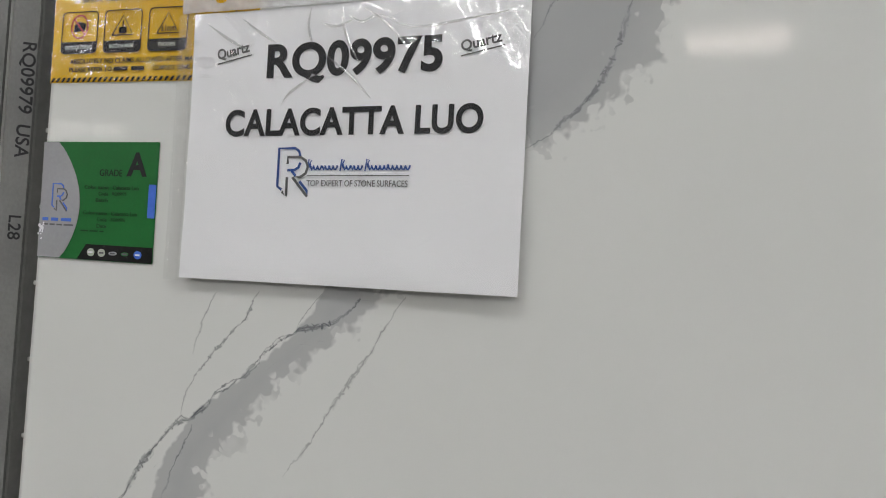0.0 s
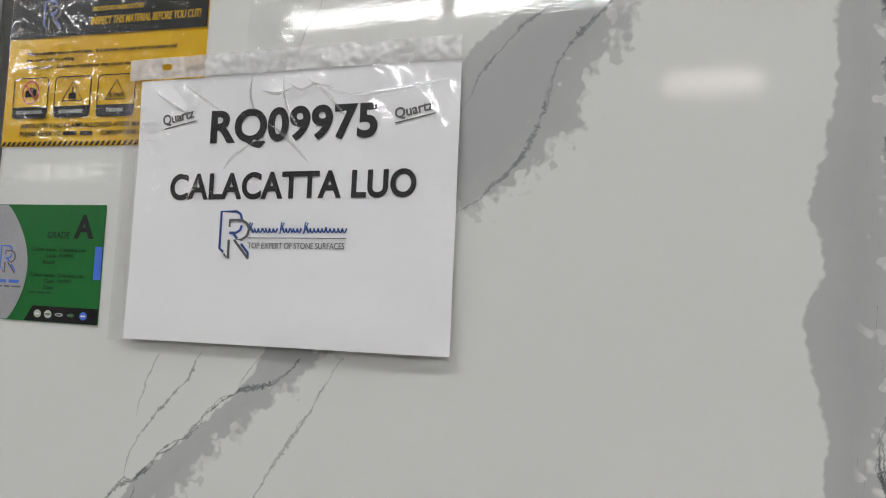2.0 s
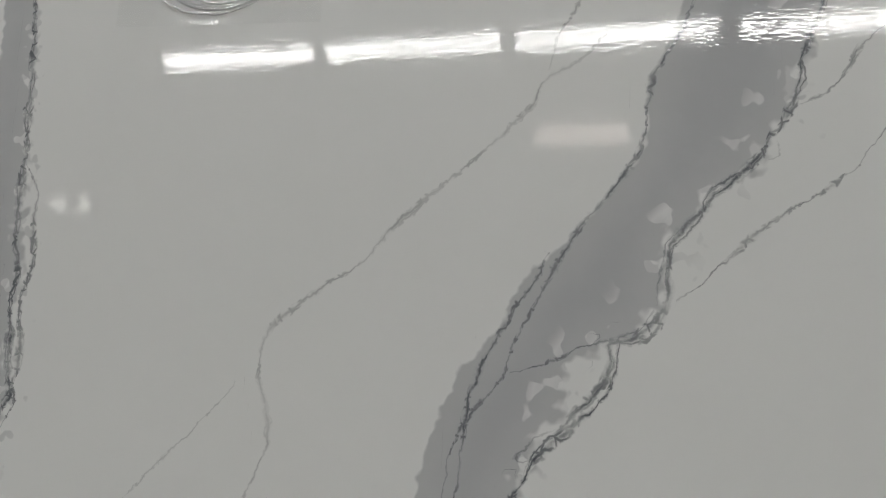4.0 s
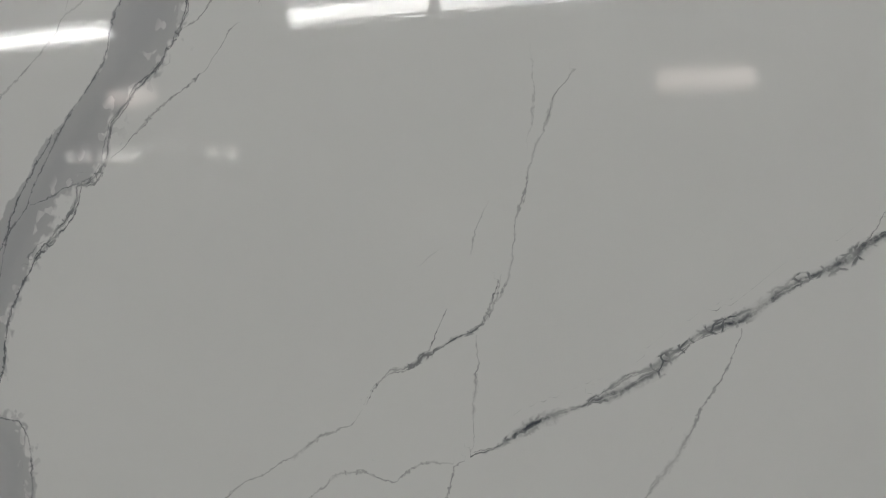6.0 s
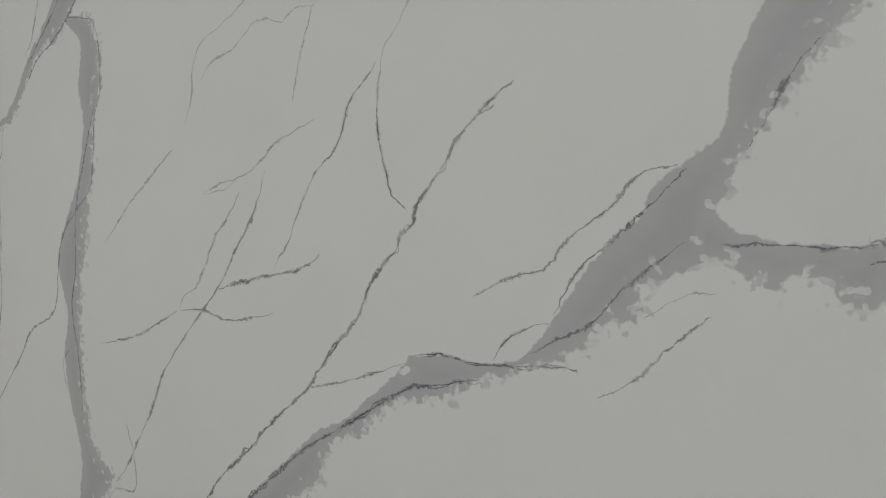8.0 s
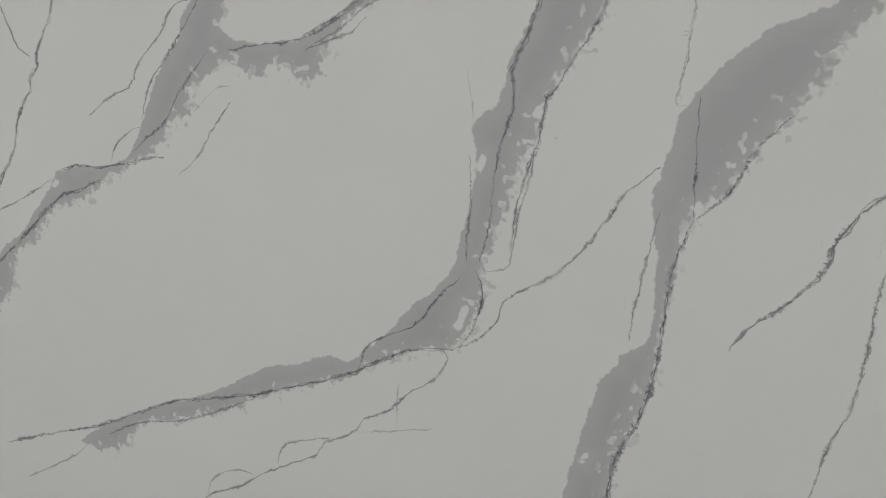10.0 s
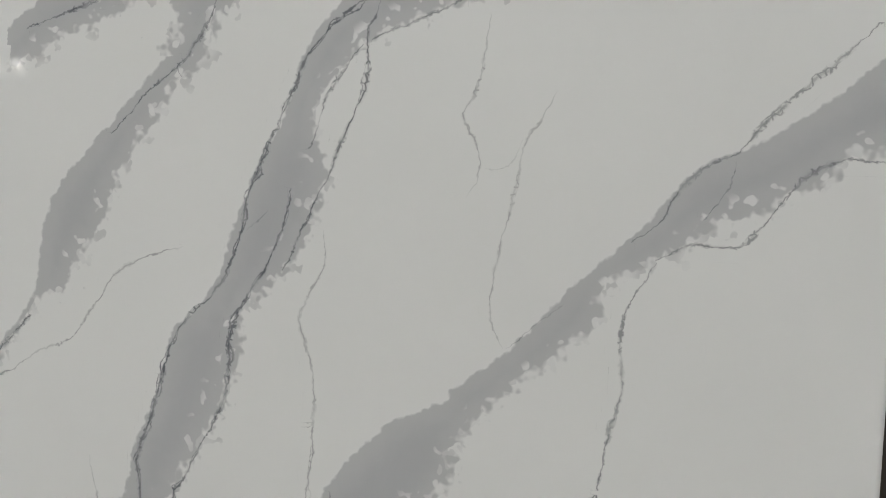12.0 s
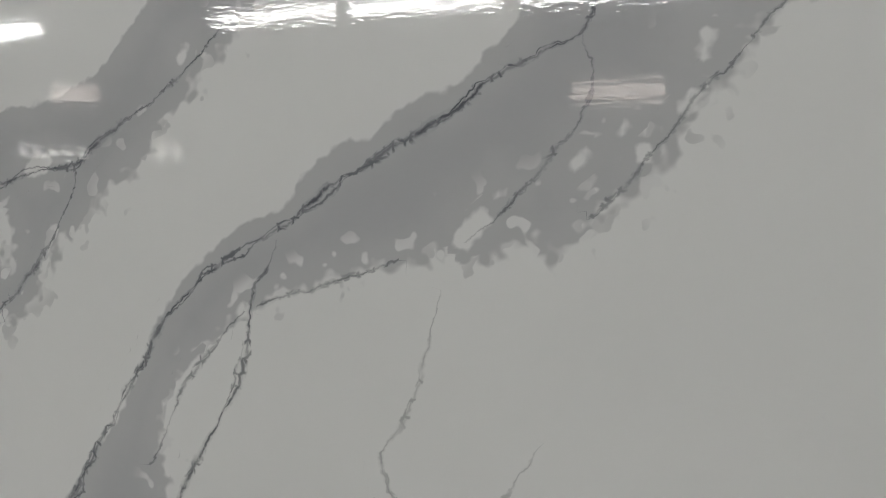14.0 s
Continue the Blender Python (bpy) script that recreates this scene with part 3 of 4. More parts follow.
vein(1.6, 0.85, [(70, 173.5), (70.3, 168.6), (70.6, 164.9), (70.8, 160.9), (70.8, 158.6), (70.8, 155.8), (71.4, 153.1), (71.1, 151.2), (71.4, 148.9), (71.6, 146.7), (72, 144.8), (71.3, 143.3), (70.6, 140.9), (70.9, 139.1), (71.6, 137), (72.1, 134.5)])
vein(1.4, 0.7, [(70.9, 160.6), (72.2, 158.6), (72.1, 156.7), (72.5, 154), (72, 151.6), (71.9, 150.1), (72.4, 147.5), (72.1, 145.6), (72.4, 144.1), (71.3, 142.1)])
vein(1.1, 0.42, [(110.4, 169.2), (108.3, 167.2), (106.6, 166.3), (105.8, 164.7), (104.4, 163), (102.6, 161.3), (100.4, 159.4), (98.9, 158), (97.4, 156.6), (95.6, 154.3), (93.6, 153.1), (90.9, 151), (89.8, 149.4), (89.6, 147.5), (90.3, 145), (90.6, 143.1), (89.8, 140.9), (89, 139), (88.6, 136.1)])
vein(1, 0.5, [(106.6, 166.5), (107.4, 169.4), (108.3, 170.9), (109.1, 172.4), (109.8, 174.4)])
vein(0.9, 0.3, [(88.4, 147.1), (86.1, 144.2), (83.8, 141.8), (80.7, 138.5)])
vein(0.8, 0.4, [(100.7, 159.8), (98.9, 157.8), (97, 156.1)])
vein(1, 0.65, [(115.3, 172.1), (114.5, 169.4), (113.2, 167), (112.6, 165.4), (112.5, 163.1), (112, 161.3), (110.9, 159.7), (109.2, 157.5), (108.2, 155.8), (107.2, 154), (106.6, 152.5), (105.3, 150), (104.9, 148.3), (103.7, 146.7), (102.4, 144.9), (101.8, 143.1), (101.6, 140.7)])
vein(0.9, 0.6, [(114.7, 169.8), (114, 168.3), (113.2, 166.9)])
vein(1, 0.7, [(104.9, 148.3), (107.2, 149), (109.2, 150.1), (111.3, 150.8), (112.6, 151.4), (113.4, 152.8)])
vein(1.3, 0.75, [(122.7, 173.1), (121.8, 169.8), (121, 167.3), (120.5, 164.4), (119.4, 162.7), (118.3, 160.9), (117, 159.7), (115.3, 157.9), (114.1, 156.3), (114, 154.6), (114, 153), (113, 151.6), (112.2, 150.8), (110.8, 150.5), (111, 148.9), (109.4, 146.8), (108.1, 145.3), (106.8, 143.9), (106.4, 142.5)])
vein(1, 0.6, [(115.3, 157.9), (113.8, 156.3), (113.5, 154.2), (113.3, 152.5)])
vein(0.8, 0.6, [(108.1, 145.5), (106.9, 144.9), (105.6, 143.4), (107.2, 143.8)])
vein(1, 0.6, [(114, 153), (115.6, 153.8), (116.8, 155.4), (117.5, 155.9), (119.1, 157.5), (120.9, 158.7), (122.2, 159.6), (124, 161.1), (124.8, 162.3), (125.9, 164.3), (126.8, 165)])
vein(1, 0.5, [(120.5, 164.4), (122.1, 165.1), (123.4, 166.5), (124, 167.9), (125.9, 169.6)])
vein(0.8, 0.5, [(119.6, 162.7), (119.9, 161.6), (119, 161.3)])
vein(1.3, 0.6, [(128.3, 166.3), (130.3, 167.6)])
vein(1.12, 0.72, [(107.4, 155.7), (104.8, 151.2), (103, 147.2), (102.4, 141.2), (101.3, 135.1), (98.1, 129.3), (94.9, 125.5), (90.7, 120)])
vein(1.25, 0.84, [(111.4, 150.8), (111, 147.9), (108.2, 145), (106.6, 143), (104.4, 138), (104.3, 132.6), (101.4, 128.3), (97.7, 124.8), (93.8, 121.9), (91, 117.9)])
vein(1.25, 0.72, [(101.3, 128.7), (105.4, 128.8), (107.9, 128.4), (109.6, 124.7), (110, 118.9), (108.9, 115.5), (108.8, 110.2), (108.2, 104.8), (104.8, 100.6), (101.3, 96.2)])
vein(1.12, 0.72, [(109.1, 118), (106.6, 109), (104.7, 100.5), (104.9, 91.3), (104.2, 85.1), (106.3, 77.1), (107.6, 68.7)])
vein(2, 0.9, [(180.3, 152.8), (178.3, 151.8), (176.3, 150.6), (174.4, 150.2), (173, 149), (171.6, 147.9), (170, 147.1), (168.4, 145.6), (167.2, 144.4), (165.3, 143.6), (163.5, 142.2), (161.8, 140.2), (159.5, 138.8), (156.7, 137.2), (154.3, 135.9), (152.2, 134.1), (150.3, 133.2)])
vein(1, 0.55, [(150.3, 133.2), (149.4, 132.4), (148.8, 129.4), (148.2, 126.9), (147.8, 124.2), (147.6, 121.2)])
vein(1.4, 0.8, [(166.7, 144.3), (164.9, 143.1), (162.8, 141.5), (161.7, 140.8), (160.2, 139.9), (158.3, 138.2)])
vein(0.9, 0.45, [(149.4, 132.5), (146.8, 132.1), (144.8, 130.4), (142.4, 130.7), (139.9, 129.8), (138.5, 128.4), (136.5, 126.5), (133.2, 124.9), (131, 121.9)])
vein(1.1, 0.5, [(167.2, 144.2), (167, 142.9), (166.3, 140.9), (165.3, 138.9), (164.4, 136.5), (163.3, 134.4), (162.1, 132.3), (161.2, 130.2), (160.5, 129.6), (159.6, 127.4)])
vein(1.25, 0.72, [(159.6, 127.4), (158, 125.1), (156.2, 122.7), (155.6, 120.4), (154.6, 116.9), (152.1, 114.1), (150.6, 110.9), (149.4, 107.7), (148.5, 104.6), (147, 102.4), (146.6, 100.5)])
vein(1.25, 0.78, [(160.1, 128.5), (159.9, 125.4), (160, 122.8), (160.4, 119.9), (161.2, 117.7), (162.2, 115.3), (163.3, 113.2), (165.4, 112)])
vein(1.5, 0.78, [(176.5, 126.9), (174.5, 125.2), (172.5, 122.9), (170.5, 120.1), (169.4, 117.4), (167.7, 114.5), (166.4, 112.6), (166.4, 110.8), (165.2, 109.5), (164.7, 107.7), (164.7, 107.7), (161.7, 103.1), (160.3, 98.6), (157.9, 95.1), (155.3, 90.8), (153.6, 87.7), (147.8, 80.8), (144.7, 76.4), (139.2, 69.8), (137, 65.8), (133.9, 62.4)])
vein(1.25, 0.72, [(174.8, 124.4), (172.5, 122.9)])
vein(1, 0.5, [(155.4, 160.6), (153.9, 158.1), (153.5, 156), (152.8, 154.2), (152.6, 151.7), (152.1, 150), (152.1, 147.4), (151.9, 145.5), (150.8, 143.1)])
vein(1.3, 0.75, [(151.3, 145.9), (150.9, 143.9), (150.4, 142.4), (150, 141.9), (148.2, 141.1), (146.6, 139.8), (145.5, 138.9), (143.6, 138.2), (142.7, 137), (141.9, 135.3)])
vein(1, 0.5, [(141.9, 135.3), (141, 134), (138.5, 132.6), (136.5, 130.9), (133.8, 129), (131.1, 127.2), (129.7, 124.3), (129.7, 122.3), (129.8, 120.2), (128.6, 116.2)])
vein(1.12, 0.6, [(126.8, 113.4), (123.3, 109.8), (120, 106.4), (117.4, 103.7), (114, 99.3), (111.7, 96.7)])
vein(1, 0.75, [(147.7, 143.4), (147.1, 141.9), (146.6, 140.1), (146.2, 139.1)])
vein(0.8, 0.4, [(150.3, 151.2), (149.5, 150.1), (149.2, 148.6), (149, 146.8)])
vein(0.7, 0.3, [(146.9, 147.6), (144.7, 145.7)])
vein(0.7, 0.25, [(151.9, 162.4), (152.6, 158.1), (152.3, 153.8)])
vein(0.9, 0.5, [(150, 141.9), (150.3, 139.6), (150.3, 137), (150.6, 134.9), (150.3, 133.2)])
vein(1.2, 0.6, [(179, 155.1), (176.9, 154.2), (175.7, 153.5), (175, 152.6)])
vein(1.1, 0.7, [(174.6, 151.8), (173.9, 150.4), (173.2, 149.1)])
vein(1.1, 0.6, [(174.4, 150), (176.2, 151), (178.3, 151.9)])
vein(1.38, 0.72, [(176.1, 144.9), (178.6, 145.2), (182, 145.7), (184.6, 146.2)])
vein(1.12, 0.54, [(151.3, 120.1), (148.5, 118.4), (145.2, 116.4), (142.7, 113.6), (139.6, 111.3), (136.2, 110), (132.7, 107.9)])
vein(1, 0.48, [(132.7, 107.9), (137.2, 109.5), (139.6, 111.5)])
vein(1.25, 0.66, [(139.8, 109.6), (138, 106.2), (135.7, 102.9), (133.9, 98.2), (132.4, 95.2), (130.1, 93.4), (129.3, 91.3)])
vein(1.38, 0.72, [(143.8, 112.8), (143.2, 110), (142, 106.4), (139.9, 102.5), (138.1, 98.6), (136.6, 96), (134.1, 92.5), (131.2, 88.5), (128.6, 84.6), (126.5, 81), (124, 73.9), (121.3, 68.4), (119.2, 63.8), (116.3, 59.8)])
vein(1.5, 0.78, [(153.9, 104.6), (152.2, 103), (150, 101.6), (147, 100.6), (143.4, 99.1), (139.6, 97.4), (136.6, 96)])
vein(1.25, 0.78, [(129.3, 91.3), (134.1, 92.5), (138.9, 92.4), (143.6, 94), (147.5, 95.6)])
vein(1.25, 0.72, [(129.3, 91.3), (124.9, 88.1), (119.7, 84.7), (111.1, 81.1)])
vein(1.12, 0.66, [(153.6, 87.7), (159.3, 90.4), (163.6, 92.8), (167.7, 95.3)])
vein(1.12, 0.66, [(81.5, 102.8), (83.3, 95.9), (83.4, 88.5), (83.4, 79.1), (81.8, 68.8), (81.2, 60.7)])
vein(1.25, 0.78, [(104, 100.7), (101.2, 95.5), (100.3, 90.1), (100.1, 85.7), (98.3, 82.1), (92.8, 78.1), (89.5, 72.4), (81.5, 60.8)])
vein(1.12, 0.6, [(90.8, 140), (94.4, 135.3), (93.7, 129.6), (92.2, 124.5), (90.3, 122.1)])
vein(1, 0.42, [(79, 133.4), (76.5, 124.6), (77.8, 118.5)])
vein(1.12, 0.6, [(118.3, 71.2), (120.6, 66.3), (121.2, 60.7), (116.3, 58.8), (113.2, 52.6)])
vein(1, 0.6, [(104.2, 78.5), (102, 75), (104.2, 69.6)])
vein(1.12, 0.6, [(84, 110.4), (83.6, 105.9), (80.7, 102.7)])
vein(1.5, 0.85, [(140.4, 60), (142.5, 65.8), (153.3, 79), (158, 83.3), (163.2, 88), (168.1, 92.3), (172.8, 94.3), (177.2, 96.4)])
vein(1.5, 0.85, [(168.1, 96.1), (171.6, 97.4), (175.5, 97.7), (178.5, 98.2), (185.3, 100.1), (187.3, 100.3)])
vein(1.25, 0.72, [(178.2, 98.5), (179.2, 101.2), (182.1, 103.5), (184, 104.3)])
vein(1.25, 0.72, [(181.2, 99.6), (184.3, 102.5), (187.8, 105.2), (190.3, 109.2), (195.2, 114.8)])
vein(1.25, 0.66, [(174.7, 104.6), (178.7, 107.6), (182.3, 109.3), (183.4, 111.2), (184.7, 113.2), (188, 116.5), (188.9, 118.3), (190.4, 120.1), (193.6, 121.3)])
vein(1.25, 0.84, [(183.9, 104.9), (185.8, 110), (188.5, 113.3), (191, 116.7), (194.2, 121.1)])
vein(1.38, 0.66, [(202.6, 132.7), (200.8, 129.9), (199.9, 126.6), (198.6, 123.1)])
vein(1.25, 0.72, [(197.9, 115), (202.3, 116), (207, 116.7), (211.1, 118.3), (214, 120.1), (217, 121.9)])
vein(1.25, 0.72, [(209, 115.8), (212.2, 117.1), (215.2, 118.3), (217.4, 120.2)])
vein(1.38, 0.66, [(189.5, 98.2), (192.3, 100.5), (193.8, 102.4), (195.2, 104.7), (198.4, 108.8)])
vein(1.12, 0.48, [(192.5, 106.9), (196, 110.1), (198.6, 110.9)])
vein(1.4, 0.8, [(274.4, 172.2), (273.7, 170), (272, 169.2), (270.4, 168.2), (269.3, 167.6), (267.6, 166), (264.7, 164.2), (263, 162.9), (261.1, 161.8), (259.9, 160.6), (258.6, 159.4), (256.2, 158.1), (254.2, 156.5), (252.5, 154.7), (251.5, 153.3), (250.8, 151.6), (249.3, 148.3), (247.7, 144.7), (246.1, 141), (245.6, 137.9), (244.2, 134.1), (242.8, 131.9), (240.8, 130.2), (238.7, 127.3), (237.5, 123.4), (236.1, 118.8), (235, 115.4), (235.5, 110.9)])
vein(1.1, 0.8, [(270.3, 168.4), (268.4, 167.1), (267.4, 165.9), (265.9, 165.1)])
vein(1.2, 0.75, [(258.5, 159), (258.2, 157.5), (257.3, 156.1), (257.3, 155), (257.4, 153.3), (257.2, 150.8), (256.5, 149.2), (255.1, 146.4), (254.3, 144.1), (251.7, 138.6), (250.6, 136), (249.6, 134.4)])
vein(1, 0.6, [(257.1, 153.2), (256.8, 150.4), (256.2, 148.7)])
vein(1, 0.6, [(273.7, 170), (274.2, 168.6), (274.5, 167.6), (274, 165.7), (273.1, 164.3), (272.1, 162.8), (270.6, 161), (268.8, 159.3)])
vein(1.4, 0.55, [(282.7, 171.7), (281.3, 169.9), (280.7, 168.7), (280.1, 168.1), (279, 167.1), (278.6, 165.8), (277.5, 164.5), (276.9, 163.4), (275.9, 162.3), (274.8, 161)])
vein(1.4, 0.6, [(257.5, 155), (259.8, 156), (261.8, 156.8), (263.7, 157.5), (266.1, 158.5)])
vein(1.2, 0.6, [(257.3, 155), (255.8, 153.4), (254.3, 151.3), (253.4, 149.6), (252.9, 147.6), (251.9, 145.2)])
vein(1.3, 0.75, [(250.5, 142.2), (249.5, 138), (247.9, 134.3), (245.7, 131), (244.6, 127.7), (244.4, 123.4), (243.2, 120), (241.2, 116.5), (239.4, 113), (239, 113.1), (238.5, 108), (237.4, 104), (236.6, 100), (236.3, 94.5)])
vein(1.25, 0.72, [(237.3, 124.1), (236.5, 119.8), (235, 115.3), (235.3, 111.5), (234.1, 106.3), (233.5, 99.7), (233.7, 100.1), (233.4, 96.6), (232.5, 92.8)])
vein(1.12, 0.72, [(230.6, 105.9), (231.1, 100.5), (230.9, 96.2), (231, 92.6)])
vein(1.25, 0.78, [(230.7, 91.1), (227.7, 87.7), (224.7, 83.3), (220.7, 81), (218.2, 79), (216.9, 75.4)])
vein(1.5, 0.85, [(230.2, 81.1), (227.1, 80.6), (223.9, 79.6), (220.7, 77.8), (217.3, 75.5), (212.1, 72.8), (204.8, 69.6), (200.9, 67.9), (193, 65.3), (186.8, 63.5), (179, 59.4), (170.7, 55.1), (158.2, 50.1), (150.1, 46.6)])
vein(1.25, 0.72, [(200.9, 67.4), (195.9, 64.5), (187.5, 60.3), (179.9, 58.1), (172.8, 54)])
vein(1.25, 0.6, [(154, 40.8), (156.9, 42.6), (165, 47.9), (169, 51.6)])
vein(1.62, 0.84, [(232.1, 92.1), (233.3, 89.3), (232.7, 85.5), (231.3, 82.1), (230.6, 81.2)])
vein(1.25, 0.6, [(238.4, 109.2), (238, 104.6), (236.9, 99.1), (236.4, 94.1), (235.7, 92.6), (233.2, 91.9)])
vein(1.38, 0.72, [(229.8, 81.1), (233.2, 83.2), (235.3, 85.9), (236.3, 89), (241.4, 92.7), (244.5, 96.3), (246.9, 100.3), (248.5, 103.4), (251.9, 106.9)])
vein(1.25, 0.72, [(228.6, 80.9), (229.4, 79.8), (227.9, 76.7), (224, 73.4), (221.5, 70.4), (218.1, 68.4), (216.3, 65.8), (211.8, 62.9), (210.8, 60.9), (206.1, 57.9), (201.1, 54.7), (198, 52), (192.7, 49.1), (190.4, 46.8), (185.9, 43.7)])
vein(1.12, 0.72, [(204.1, 57.4), (205.7, 61.1), (210, 63), (213.2, 64.2)])
vein(1.12, 0.72, [(191.6, 48.3), (192.9, 51.7), (196.7, 54.4), (200.6, 54.6)])
vein(1, 0.42, [(216.3, 65.8), (222.3, 67.6), (228.1, 69.4)])
vein(0.88, 0.36, [(222.7, 75.7), (222.7, 67.6)])
vein(1, 0.42, [(229.7, 115.5), (230.5, 111.8), (230.9, 109.2)])
vein(0.9, 0.4, [(270.2, 128.4), (272.6, 130.7), (275.4, 133.1)])
vein(1.3, 0.6, [(280.3, 138.3), (282.5, 139.8), (284.1, 142.7), (286.2, 144.8), (288.4, 145.8), (290, 147.8), (292, 149.8), (295.5, 153.1), (298.5, 156.1)])
vein(1.2, 0.65, [(288.4, 145.3), (287.9, 142.8), (286, 140.4)])
vein(1.4, 0.6, [(282.2, 136.8), (284.4, 138), (286.1, 138.4), (288.8, 138.2), (290.4, 139.7), (292, 142), (293.9, 144.3), (296.8, 145.5), (299.5, 145.3), (302.7, 146)])
vein(1.4, 0.65, [(282.8, 137), (281.6, 135.1), (280.3, 132.2), (280, 129.3), (280.4, 126.4), (279.8, 123.4), (279.6, 122.9), (279, 119.6), (278.6, 116.8)])
vein(1.62, 0.78, [(278.6, 116.8), (276.4, 113.8), (274.9, 110.2), (274, 107.5), (271.2, 104.4), (269.6, 101.2), (268.9, 98), (266.1, 93.7), (263.5, 91.2), (261.2, 87.3)])
vein(1.62, 0.78, [(278.6, 116.8), (279.1, 113.5), (279, 110.1), (278.6, 106.6), (277.6, 104), (276.6, 100.9), (275.2, 99.6)])
vein(1.38, 0.66, [(274, 107.5), (275.4, 105.9), (274.7, 103.2), (274.6, 100), (274.3, 95.6), (274.5, 91.1), (274.4, 86.4), (274.1, 82.9), (273, 79.2), (272.5, 74.7), (271.6, 68.2), (270.6, 61.8)])
vein(0.9, 0.4, [(274.1, 151.1), (272.8, 148.5), (271.5, 146.6), (271.1, 144.2), (270.5, 141.3), (269.6, 137.4), (269, 133.4), (269.2, 130.5), (270.2, 128.4)])
vein(0.9, 0.45, [(268.1, 157.5), (268, 155.4), (267.6, 153.3), (267.2, 150.9), (266, 148.7), (267.1, 146.6), (267.6, 144.6), (267.2, 142.7), (266.5, 141.4)])
vein(0.8, 0.3, [(267.7, 144.1), (270.1, 144.4), (271.4, 147.1)])
vein(1.25, 0.72, [(254.7, 114.7), (255.1, 108.8), (255.9, 101.4)])
vein(2, 0.85, [(255.9, 101.4), (255.2, 99.3), (254.4, 94.6), (254.4, 88.4), (254.1, 82.5), (253.2, 77.1), (251.3, 72), (250.7, 66.2), (250.7, 62.7), (249.7, 55.7)])
vein(1.25, 0.66, [(252.4, 102.2), (251.7, 96.9), (251, 90.6), (251, 86.3)])
vein(1.5, 0.78, [(255.9, 101.4), (258.8, 104.8), (261, 109.9), (263.9, 113.6)])
vein(1.12, 0.54, [(252.9, 123.1), (252.9, 117.5), (252.5, 113.4), (254, 113.2)])
vein(0.9, 0.45, [(253.6, 138.7), (253.7, 135.1), (252.1, 131.9), (251.4, 129.8), (252.5, 126.7), (253, 123.1), (252.9, 118.8), (252.9, 120.2), (252.6, 115.4), (252.9, 113.5)])
vein(1, 0.5, [(239.8, 136.3), (235.7, 135), (232.6, 133.3), (230.8, 130.7), (228.9, 128.3), (227.6, 126.6), (223.8, 125.1), (221.2, 123.2), (218, 121.8), (213.4, 118.4), (209.4, 116.1)])
vein(1.5, 0.72, [(223.4, 128.9), (218.9, 124.4), (216.6, 122.1), (212.7, 119.6), (208.8, 117.4)])
vein(1.3, 0.75, [(222.7, 156.6), (228.3, 158.3), (231, 159.4), (234.5, 160), (237.1, 160.5), (240.5, 161.6), (243.4, 162.2), (245.3, 163.9), (248, 165.8), (249.8, 167.2), (251.6, 169), (253, 170.8)])
vein(1.2, 0.75, [(243.4, 162.2), (243.6, 160.9), (242.8, 158.7), (241.8, 156.4), (240.7, 154.8), (239.1, 152.9), (236.3, 150.9), (233.9, 148.4), (231.8, 146.4)])
vein(1.5, 0.7, [(239.9, 153.7), (238.9, 152.7), (239.4, 151.8)])
vein(0.8, 0.5, [(248.4, 140.1), (246.1, 137.9)])
pocket(5, [(268.9, 159.6), (269.9, 160.9)])
pocket(4, [(279.3, 168.8), (279.4, 169.8)])
pocket(3, [(274.1, 163.4), (274.4, 164.2)])
pocket(3, [(276, 165.2), (276.2, 165.6)])
pocket(3, [(277, 164.2), (277.1, 164.5)])
pocket(2, [(270.6, 162.1), (270.7, 162.1)])
pocket(4, [(278.8, 166.6), (279, 167)])
pocket(3, [(234.8, 160.1), (235.4, 160.2)])
pocket(6, [(239.8, 161.8), (240.7, 162.1)])
pocket(3, [(250.3, 168.8), (250.4, 169.3)])
pocket(4.5, [(252.4, 97.3), (251.9, 87.2)])
pocket(4, [(238, 111.1), (238.6, 111.9)])
pocket(4, [(231.9, 104), (232.3, 105.4)])
pocket(3, [(247.2, 69.9), (247.6, 70.8)])
pocket(5, [(230.5, 84.3), (231.2, 86.7)])
pocket(3, [(248.3, 126.6), (248.6, 127.1)])
pocket(3, [(104.6, 130.4), (104.6, 132)])
pocket(4, [(167.8, 94.6), (167.2, 94)])
pocket(7, [(256.7, 152.9), (256, 151.4)])
pocket(6, [(254.6, 151.4), (253.6, 148.4)])


def spot(x, z, half_cm, grey):
    """A small round grey fleck in the stone."""
    vein(half_cm * 10, grey, [(x - 0.12, z), (x + 0.12, z + 0.1)])


for x, z in ((172.0, 100.7), (235.2, 155.7), (262.0, 100.0), (304.0, 120.0)):
    spot(x, z, 0.22, 0.45)


